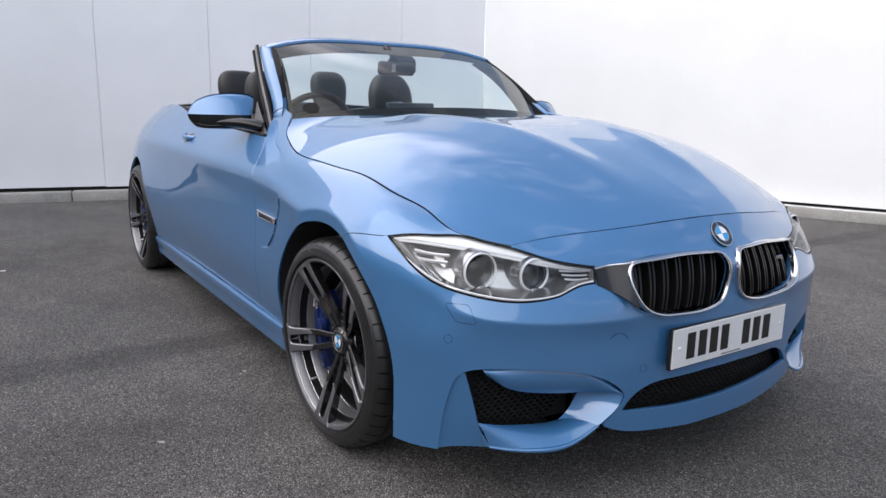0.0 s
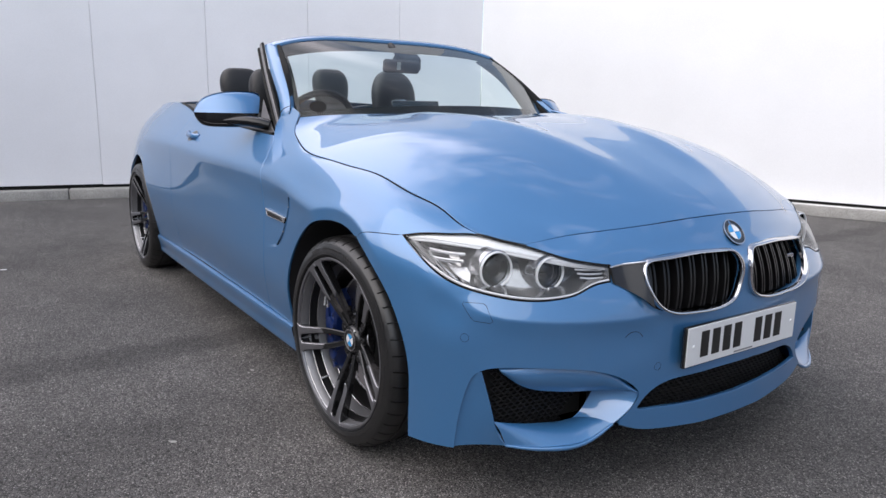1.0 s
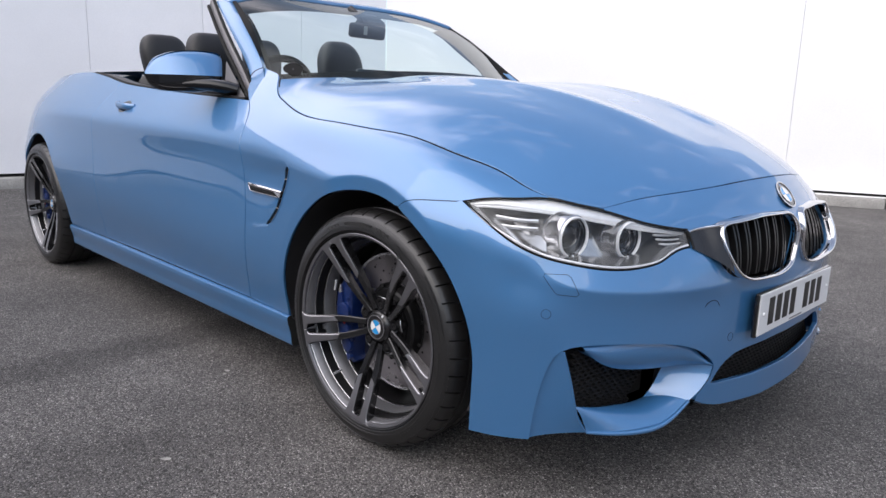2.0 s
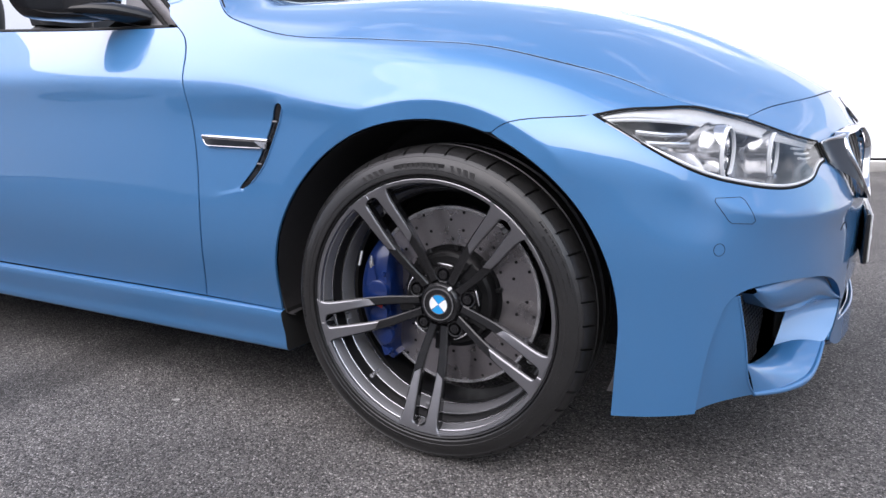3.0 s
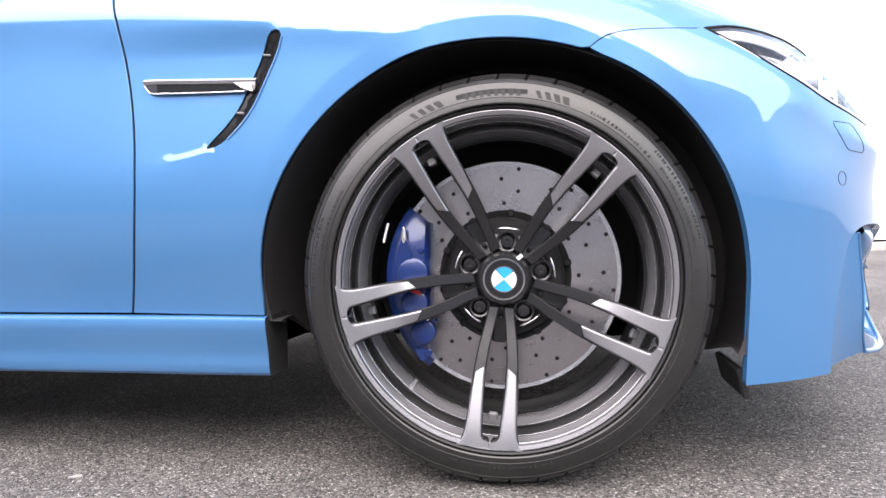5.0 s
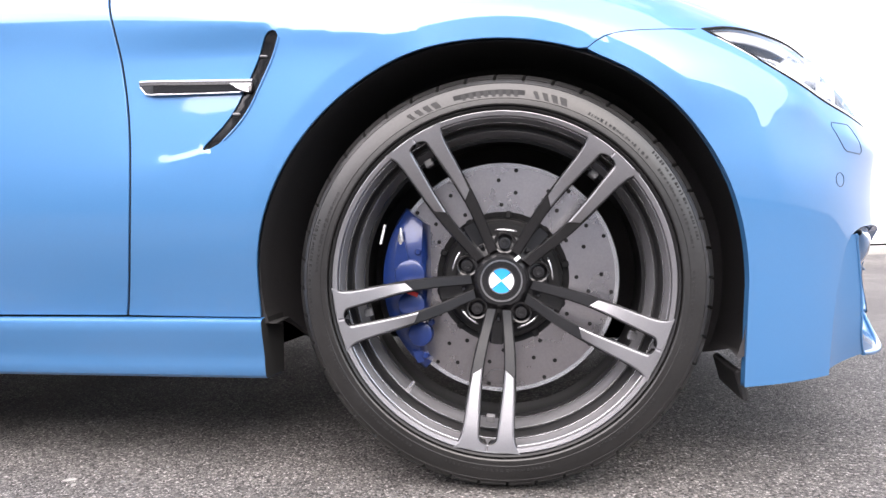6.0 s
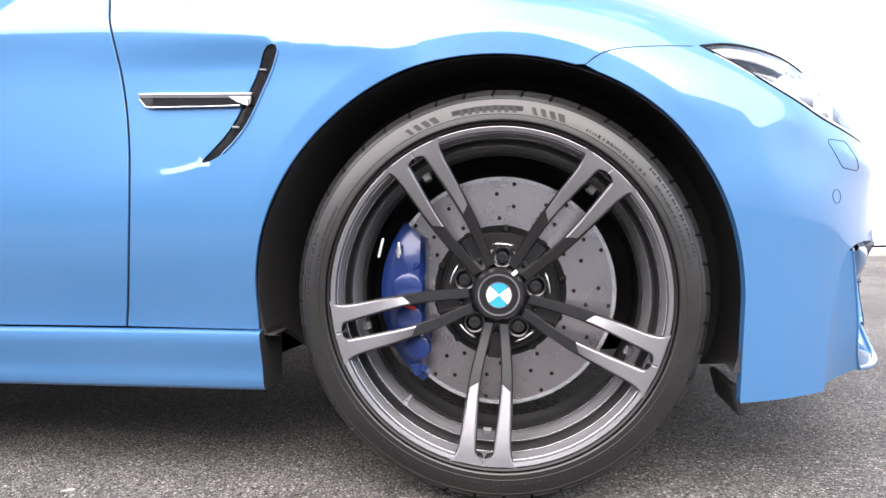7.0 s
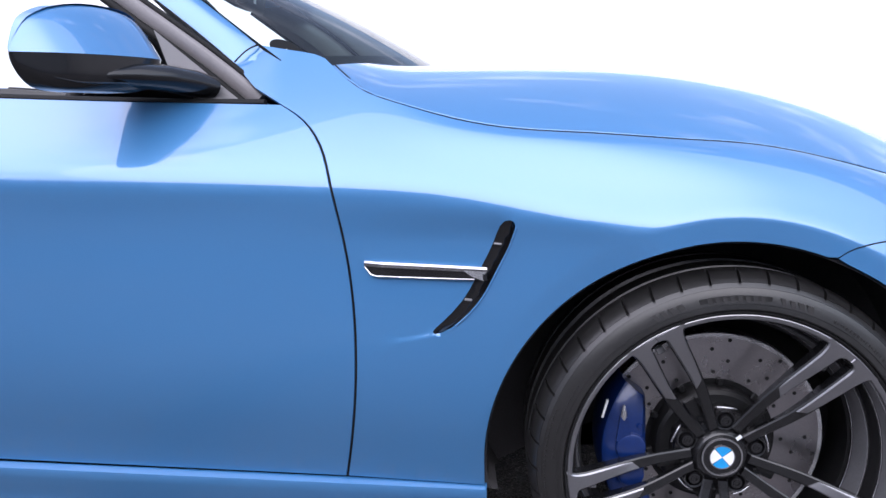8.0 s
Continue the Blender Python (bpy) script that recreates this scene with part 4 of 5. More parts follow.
def kidney(m):
    ring = curve_through(KID_RING, 90, True)
    rows = []
    for d, o in ((-.0025, -.016), (-.0025, .003), (-.001, .0072), (.0018, .0085), (.0045, .0065), (.0060, .001), (.0061, -.006)):
        q = shrunk(ring, d)
        rows.append(skin(q[:, 0], q[:, 1], kidney_out(q[:, 0]) + o - .004))
    k = part("kidney_grille", shade(lofted(rows, closed_v=True, mirror=m), 70), CHROME, car, "chrome-framed kidney grille with black vertical slats")
    back = shrunk(ring, .010)
    # dark sheet standing in for the shade behind the slats
    part("kidney_shadow", pressed(back, at=lambda s, z: skin(s, z, -.045), step=.04, fine=.02, hem=False, mirror=m, name="kidney_shadow"), DARK, k)
    for i in range(7):
        s0 = 1.085 + .0455 * i
        for ds in (-.0065, .0065):
            top, foot = skin(s0 + ds + .010, .680, -.010), skin(s0 + ds - .009, .530, -.008)
            side_way = skin(s0 + ds + .003, .6, 0) - skin(s0 + ds - .003, .6, 0)
            rows = []
            for t in np.linspace(0, 1, 8):
                p = foot + (top - foot) * t + np.array((.010 * 4 * t * (1 - t), 0, 0))
                rows.append([p - side_way / 2 - (.028, 0, 0), p - side_way / 2, p + side_way / 2, p + side_way / 2 - (.028, 0, 0)])
            part("slat", shade(lofted(rows, closed_v=True, mirror=m), 40), SLAT, k)
    wedge_t = [(.959, .654), (1.01, .662), (1.056, .669)]
    wedge_b = [(.959, .616), (1.00, .597), (1.028, .580), (1.058, .555)]
    a, b = curve_through(wedge_t, 14), curve_through(wedge_b, 14)
    rows = []
    for t in np.linspace(0, 1, 9):
        q = a + (b - a) * t
        rows.append(skin(q[:, 0], q[:, 1], .0035 + .0225 * smooth(.985, 1.06, q[:, 0])))
    w = part("grille_wedge", shade(lofted(rows, mirror=m), 60), WEDGE, k)
    part("wedge_gap", tube(both(skin(np.full(8, .9605), np.linspace(.6165, .6565, 8), .0035), m), .0032, 6), SEAL, k)
    part("wedge_top", tube(np.array(rows[0]) * ((1, -1, 1) if m else (1, 1, 1)), .004, 6), CHROME, k)
    return k


kids = [kidney(m) for m in (False, True)]
mark = part("grille_badge", block((.004, .034, .010), (.757, .245, .632), .001, 1), CHROME, kids[1])

plate = part("number_plate", block((.004, .520, .111), (.7865, 0, .432), .0015, 1), WHITE, car, "white registration plate with plain black bars")
part("plate_holder", block((.012, .530, .118), (.7785, 0, .431), .004, 2), GLOSS, plate)
for i, y in enumerate((-.195, -.145, -.095, -.045, .055, .105, .155)):
    part("plate_bar", block((.0012, .034, .074), (.789, y + .01, .434), 0, 1), INK, plate)
for y in (-.232, .238):
    part("plate_screw", spun([(0, .003), (.004, .0025), (.006, 0)], 14, "x", (.7885, y, .432)), BADGE_WHITE, plate)
part("plate_line", block((.0012, .09, .004), (.789, .0, .384), 0, 1), GREY, plate)


def roundel(name, place, r, parent):
    """A round badge: black ring, quartered blue and white."""
    def disc(r0, r1, a0, a1, h, n=12):
        bm = bmesh.new()
        a = np.radians(np.linspace(a0, a1, n))
        top = [bm.verts.new((h, r1 * math.cos(t), r1 * math.sin(t))) for t in a]
        low = [bm.verts.new((h + .0006, r0 * math.cos(t), r0 * math.sin(t))) for t in a] if r0 else [bm.verts.new((h, 0, 0))]
        for i in range(n - 1):
            bm.faces.new((top[i], top[i + 1], low[i + 1], low[i]) if r0 else (top[i], top[i + 1], low[0]))
        bmesh.ops.transform(bm, matrix=place, verts=bm.verts[:])
        return bm
    base = spun([(0, .0), (r * .97, .0), (r, -.001), (r, -.004)], 40, "x")
    bmesh.ops.transform(base, matrix=place, verts=base.verts[:])
    b = part(name, base, GLOSS, parent, "round badge with blue and white quarters")
    for k in range(4):
        part("badge_quarter", disc(0, r * .58, 90 * k + 2, 90 * k + 88, .0012), BADGE_BLUE if k % 2 else BADGE_WHITE, b)
    for r0, r1 in ((r * .92, r), (r * .58, r * .63)):
        ring = spun([(r0, .0008), (r0, .0018), (r1, .0018), (r1, .0005)], 40, "x")
        bmesh.ops.transform(ring, matrix=place, verts=ring.verts[:])
        part("badge_ring", ring, CHROME, b)
    return b


roundel("bonnet_badge", pose(.7215, 0, .719, 0, -38, 0) @ pose(0, 0, 0, 0, 0, 0), .041, car)


# ---------- lower intakes ----------
def between(a, b, n=30, k=9, belly=0.0, m=False, axis=(0, 0, 1)):
    """A smooth sheet between two lines."""
    a, b = curve_through(a, n), curve_through(b, n)
    rows = [a + (b - a) * t + np.array(axis) * belly * 4 * t * (1 - t) for t in np.linspace(0, 1, k)]
    return shade(lofted(rows, mirror=m), 60)


def honeycomb(u0, u1, v0, v1, keep, place, cell=.021):
    """A net of six-sided openings, for places where keep(u, v) holds."""
    bm = bmesh.new()
    dx, dy = cell, cell * .5
    j = 0
    v = v0
    while v < v1:
        u = u0 + (dx / 2 if j % 2 else 0)
        while u < u1:
            if keep(u, v):
                ring = [(u + .54 * dx * c, v + .62 * dy * s) for c, s in ((1, 0), (.5, 1), (-.5, 1), (-1, 0), (-.5, -1), (.5, -1))]
                inner = [(u + .42 * dx * c, v + .42 * dy * s) for c, s in ((1, 0), (.5, 1), (-.5, 1), (-1, 0), (-.5, -1), (.5, -1))]
                o = [bm.verts.new(place(*q, 0)) for q in ring]
                i = [bm.verts.new(place(*q, 0)) for q in inner]
                d = [bm.verts.new(place(*q, -.012)) for q in inner]
                for k in range(6):
                    n = (k + 1) % 6
                    bm.faces.new((o[k], o[n], i[n], i[k]))
                    bm.faces.new((i[k], i[n], d[n], d[k]))
            u += dx
        v += dy
        j += 1
    return bm


FIN_EDGE = [(.5655, -.786, .398), (.577, -.770, .33), (.585, -.756, .265), (.590, -.742, .222), (.600, -.724, .194)]
LIP_EDGE = [(.600, -.724, .194), (.638, -.668, .187), (.672, -.606, .185), (.693, -.548, .189), (.703, -.500, .203), (.711, -.446, .230)]
FLOOR = [(.582, -.755, .262), (.592, -.677, .241), (.602, -.602, .229), (.610, -.546, .223), (.617, -.503, .225)]
CHEEK = [(.617, -.503, .225), (.622, -.483, .242), (.628, -.467, .268), (.634, -.453, .297), (.645, -.440, .332)]
for m in (False, True):
    fin = part("bumper_fin", between(FIN_EDGE, [tuple(p) for p in skin([.580, .560, .541, .534, .528], [.390, .352, .283, .23, .178], -.004)], belly=-.012, m=m, axis=(1, .3, 0)), PAINT, car)
    part("fin_edge", tube(both(curve_through(FIN_EDGE, 30), m), .0022, 8), PAINT, fin)
    part("fin_inner", between(FIN_EDGE[:4], [(.545, -.77, .395), (.53, -.76, .33), (.53, -.755, .262), (.55, -.735, .222)], m=m), PAINT, fin)
    part("fin_foot", between(FIN_EDGE[2:], [(.578, -.752, .264), (.588, -.738, .228), (.600, -.7235, .194)], m=m), PAINT, fin)
    fl = part("splitter", between(FLOOR, LIP_EDGE, belly=.010, m=m), PAINT, car)
    part("splitter_edge", tube(both(curve_through(LIP_EDGE, 40), m), np.r_[np.linspace(.004, .0075, 20), np.linspace(.0075, .004, 20)], 10), PAINT, fl)
    part("splitter_under", between(LIP_EDGE, [(.50, -.775, .180), (.54, -.68, .175), (.56, -.60, .175), (.58, -.54, .178), (.60, -.49, .183), (.62, -.44, .19)], m=m), PAINT, fl)
    s_edge = curve_through([(.985, .232), (.998, .252), (1.03, .284), (1.043, .312)], 10)
    edge = [tuple(p) for p in skin(s_edge[:, 0], s_edge[:, 1], -.002)]
    part("intake_cheek", between(CHEEK, [LIP_EDGE[-1], edge[3], edge[6], edge[9]], belly=-.004, m=m, axis=(1, 0, 0)), PAINT, car)
    top_l = [tuple(p) for p in skin([.640, .72, .80, .926, .985, 1.02, 1.043], [.409, .408, .404, .383, .360, .334, .314], -.006)]
    wing = part("intake_wing", between([(p[0] - .012, p[1], p[2] + .004) for p in top_l[:6]] + [top_l[6]], [(.585, -.735, .392), (.612, -.68, .352), (.635, -.615, .334), (.668, -.52, .325), (.690, -.45, .321), (.712, -.41, .318), top_l[6]], belly=.012, m=m, axis=(1, -.2, 0)), PAINT, car)
    part("wing_under", between([(.585, -.735, .392), (.612, -.68, .352), (.635, -.615, .334), (.668, -.52, .325), (.690, -.45, .321), (.712, -.41, .318), top_l[6]], [(.55, -.73, .39), (.56, -.68, .36), (.57, -.62, .345), (.58, -.52, .335), (.60, -.45, .33), (.63, -.41, .325), top_l[6]], m=m), PAINT, wing)
    part("intake_grille", honeycomb(-.78, -.42, .215, .40, lambda u, v: -.745 < u < -.470 - max(0, .30 - v) * .65 and v > .262 - .45 * (u + .755), lambda u, v, d, m=m: ((.560 + .10 * (u + .78) + d), u * (-1 if m else 1), v)), MESH, car, "black honeycomb intake grille")
    # dark block standing in for the shade behind the intake mesh
    part("intake_shadow", block((.02, .36, .22), (.535, (.585 if m else -.60), .315), .003, 1, (0, 0, 6 if m else -6)), DARK, car)
lowg = part("lower_grille", honeycomb(-.42, .42, .205, .345, lambda u, v: abs(u) < .30 + (.345 - v), lambda u, v, d: (.725 - .17 * u * u + d, u, v)), MESH, car, "black honeycomb lower grille")
# dark block standing in for the shade behind the lower grille
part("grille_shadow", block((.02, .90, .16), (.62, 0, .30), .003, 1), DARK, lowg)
lip_s = np.linspace(1.05, 2 * NOSE - 1.05, 40)
rows = [skin(lip_s, .2525 + .010 * np.abs(lip_s - NOSE) / .4, o) + np.array((0, 0, dz)) for o, dz in ((-.004, 0), (-.010, -.002), (-.018, -.012), (-.022, -.05))]
part("lower_lip", shade(lofted(rows), 60), PAINT, car)
rows = [skin(np.linspace(.99, 2 * NOSE - .99, 50), np.interp(np.abs(np.linspace(.99, 2 * NOSE - .99, 50) - NOSE), [0, .145, .283, .39, .44], [.180, .184, .195, .212, .232]), o) + np.array((0, 0, dz)) for o, dz in ((-.002, 0), (-.010, -.006), (-.03, -.010), (-.12, -.008))]
part("lip_under", shade(lofted(rows), 60), PAINT, car)

for m in (False, True):
    part("air_deflector", block((.012, .16, .05), (.375, .76 if m else -.76, .160), .003, 1, (0, -14, 0)), MATT, car)

# fine cuts in the bumper: washer flaps, sensors, towing cover
for m in (False, True):
    for pts in ([(.545, .576), (.597, .576), (.606, .570), (.624, .533), (.618, .528), (.576, .531), (.569, .536), (.543, .570)],):
        fq = resample(np.array(pts), .006)
        part("washer_flap", tube(both(skin(fq[:, 0], fq[:, 1], .0001), m), .0006, 5, True), SEAL, bumper)
    for s0, z0 in ((.553, .485), (1.101, .381)):
        q = [(s0 + .011 * math.cos(t), z0 + .011 * math.sin(t)) for t in np.linspace(0, 2 * math.pi, 12, endpoint=False)]
        part("parking_sensor", tube(lines_on_skin(q, .0001, 24, True, m), .0005, 5, True), SEAL, bumper)
q = [(1.015 + .030 * math.cos(t), .462 + .026 * math.sin(t)) for t in np.radians(np.linspace(20, 330, 20))]
part("towing_cover", tube(lines_on_skin(q[:9], .0002, 20), .0009, 5), SEAL, bumper)

# rubber in the cuts round the bonnet, doors and wings
for m in (False, True):
    c = np.linspace(.553, -.69, 80)
    part("bonnet_seal", tube(both(skin(c, CUT(c) - .0006, -.0085), m), .004, 6), SEAL, car)
    g = curve_through(DOOR_GAP, 60) - (.0030, 0)
    part("door_seal", tube(both(skin(g[:, 0], g[:, 1], -.008), m), .005, 6), SEAL, car)
    a = curve_through(SEAM_ARCH, 20) - (0, .0012)
    part("wing_seal", tube(both(skin(a[:, 0], a[:, 1], -.003), m), .0022, 6), SEAL, car)
ns = np.linspace(.722, 2 * NOSE - .722, 90)
nz = np.interp(np.minimum(ns, 2 * NOSE - ns), [.722, .895, 1.086, 1.281, NOSE], [.7135, .7335, .7495, .7635, .767])
part("nose_seal", tube(skin(ns, nz, -.0075), .004, 6), SEAL, car)

# ---------- wing outlet ----------
for m in (False, True):
    slot = gill_slot()
    outlet = part("wing_outlet", pressed(slot, at=lambda s, z: skin(np.minimum(s, gill_edge(z)), z, -.0035) + np.maximum(s - gill_edge(z), 0)[..., None] * (1.0, .35, 0), step=.01, fine=.006, hem=False, mirror=m, name="wing_outlet"), GLOSS, car, "black wing air outlet with a chrome-topped blade")
    e = curve_through([(float(gill_edge(z)) + .0136, z) for z in np.linspace(.568, .732, 9)], 30)
    part("outlet_rim", tube(both(skin(e[:, 0], e[:, 1], .0005), m), .0018, 8), PAINT, outlet)
    zz = np.linspace(.566, .734, 24)
    walls = [skin(gill_edge(zz) + .0131, zz, o) for o in (0, -.03)]
    part("outlet_wall", shade(lofted(walls, mirror=m), 60), GLOSS, outlet)
    for z in (.705, .612):
        x = float(gill_edge(z))
        part("outlet_rib", tube(both(skin([x - .013, x - .001], [z, z - .001], .0), m), .002, 6), GREY, outlet)
    top, face, foot = [], [], []
    for t in np.linspace(0, 1, 20):
        x = -.606 + .2030 * t
        z1, z0 = .6742 - .0075 * t, .6492 - .0035 * t + .015 * float(smooth(.07, 0, t))
        lift = .0045 * float(smooth(0, .15, t)) + .001
        top.append([skin(x, z1, -.004), skin(x, z1, lift + .002), skin(x, z1 - .003, lift + .005), skin(x, z1 - .0085, lift + .0035), skin(x, z1 - .0085, -.004)])
        face.append([skin(x, z1 - .006, -.004), skin(x, z1 - .006, lift + .002), skin(x, z0 + .001, lift + .0015), skin(x, z0, -.004)])
        if t < .93:
            foot.append(skin(x, z0, lift + .0008))
    part("blade_top", shade(lofted(top, closed_v=True, caps=True, mirror=m), 40), CHROME, outlet)
    part("blade_face", shade(lofted(face, closed_v=True, caps=True, mirror=m), 40), GLOSS, outlet)
    part("blade_foot", tube(both(foot, m), .0015, 6), CHROME, outlet)
    ends = [[tuple(skin(q, z, .0095)) for q, z in run] for run in ([(-.445, .6632), (-.424, .6640), (-.4035, .6655)], [(-.428, .6520), (-.416, .6475), (-.4085, .6450)])]
    part("blade_end", between(*ends, 10, 4, 0, m), SATIN, outlet)
    part("blade_mark", ribbon([(-.580, .6585), (-.566, .658), (-.550, .6575)], [(-.578, .6525), (-.564, .652), (-.548, .6515)], mirror=m, out_u=.0062, out_l=.0058), GREY, outlet)

# ---------- wheels ----------
TYRE_R, RIM_R = .331, .271
AXLE_Y, AXLE_X = .803, -.007


def tyre_mesh():
    """The tyre's carcass with its rounded sidewalls and the cross grooves of its shoulders."""
    prof = [(.262, .085), (.266, .112), (.2700, .1160), (.2738, .1172), (.2752, .1228), (.2772, .1240), (.2795, .1238), (.2850, .1230), (.2856, .1238), (.292, .1226), (.299, .1206), (.306, .1178), (.3095, .1160), (.3100, .1166), (.3135, .1136), (.3170, .1100),
            (.3176, .1106), (.3210, .1058), (.3245, .0996), (.3275, .0915), (.3298, .0815), (.331, .0640), (.331, .058), (.3255, .056), (.3255, .050), (.331, .048), (.331, .010), (.3255, .008)]
    full = [(r, -h) for r, h in prof] + [(r, h) for r, h in prof[::-1]]
    pitch = 2 * math.pi / 44
    rows = []
    for k in range(44):
        for f, cut in ((0, 0), (.046, 0), (.048, 1), (.145, 1), (.147, 0), (.34, 0), (.56, 0), (.78, 0)):
            ring = []
            for r, h in full:
                d = .010 * cut * float(smooth(.3165, .3185, r)) * float(smooth(.070, .078, abs(h)))
                a = (k + f) * pitch + .10 * pitch * (abs(h) - .1) / .03
                rr, hh = r - d * .8, h - math.copysign(d * .6, h)
                ring.append((rr * math.cos(a), hh, rr * math.sin(a)))
            rows.append(ring)
    return shade(lofted(rows, closed_u=True), 30)


def arc_bar(r0, r1, a0, a1, y, high, n=8):
    """A raised bar bent round the sidewall."""
    rows = []
    for t in np.radians(np.linspace(a0, a1, n)):
        c, s = math.cos(t), math.sin(t)
        rows.append([(r * c, h, r * s) for r, h in ((r0, y + .004), (r0 + .0004, y - high), (r1 - .0004, y - high), (r1, y + .004))])
    return lofted(rows, closed_v=True, caps=True)


def slant_bar(a0, wide, lean, r0=.2872, r1=.2978, y=-.1212, high=.0022):
    """A raised leaning stroke on the sidewall; angles in degrees."""
    rows = []
    for t in np.linspace(0, 1, 4):
        r = r0 + (r1 - r0) * t
        ring = []
        for da, h in ((0, y + .004), (.05, y - high), (wide - .05, y - high), (wide, y + .004)):
            a = radians(a0 + da - lean * (t - .5))
            ring.append((r * math.cos(a), h, r * math.sin(a)))
        rows.append(ring)
    return lofted(rows, closed_v=True, caps=True)


def sidewall_marks():
    bms = []
    rnd = random.Random(5)
    for a0, a1, r in ((40, 62, .2915), (10, 36, .294), (-22, 4, .290), (196, 214, .290), (150, 176, .292), (220, 240, .293), (300, 322, .291), (12, 40, .3045), (160, 190, .3045), (252, 285, .2925)):
        a = a0
        while a < a1:
            w = rnd.uniform(.35, .9)
            tall = rnd.uniform(.0016, .0028)
            bms.append(arc_bar(r - tall, r + tall, a, a + w, -(.1226 - .29 * (r - .292)) + .0006, .0013, 3))
            a += w + rnd.uniform(.25, 1.1)
    return joined(*bms)


def rim_barrel():
    prof = [(.262, -.100), (.2660, -.113), (.2630, -.110), (.2600, -.108), (.2560, -.080), (.2520, -.079), (.2500, -.055), (.2460, -.0545), (.2400, -.012), (.2320, -.0115), (.2320, .06), (.25, .10), (.268, .118)]
    return shade(spun(prof, 120), 30)


WINDOW = spline([.045, .062, .10, .143, .20, .244], [.0030, .0058, .0118, .0160, .0150, .0128])
OUT_EDGE = spline([.045, .062, .107, .143, .179, .22, .24, .252, .258, .2635], [.021, .0235, .0315, .0360, .0385, .0405, .0425, .0460, .0500, .0560])
FACE_Y = spline([.03, .05, .09, .14, .20, .25, .2635], [-.0560, -.0590, -.0695, -.0850, -.1030, -.1160, -.1185])


def IN_EDGE(r):
    """Half the gap between a spoke's two arms, closed by a round end near the rim."""
    if r <= .244:
        return float(WINDOW(r))
    return .0128 * math.sqrt(max(0.0, 1 - ((r - .244) / .0115) ** 2.4))


def arm(side, r0, r1, lift, thick, draw=0.0, slant=0.0):
    """One arm of a twin spoke along +x between two radii; side is +1 or -1 across."""
    rows = []
    for r in np.r_[np.linspace(r0, .244, 18), .244 + .0115 * np.sin(np.linspace(.12, 1, 9) * math.pi / 2), r1]:
        t = (r - r0) / (r1 - r0)
        i, o = float(IN_EDGE(r)) + (draw if r < .25 else draw * (.2555 - min(r, .2555)) / .0055), float(OUT_EDGE(r)) - draw
        y = float(FACE_Y(r)) - lift
        c = .0022
        deep = thick if thick < .01 else thick * (.62 + .38 * float(smooth(.10, .23, r)))
        ring = [(i, y + c), (i + c, y), (o - c, y), (o, y + c), (o - .004, y + deep), (i + .0045, y + deep)]
        ring = [(r + slant * (1 - t) ** 4 * ((w - i) / (o - i) * 2 - 1), h, side * w) for w, h in ring]
        rows.append(ring)
    bm = lofted(rows, closed_v=True, caps=True)
    return shade(bm, 30)


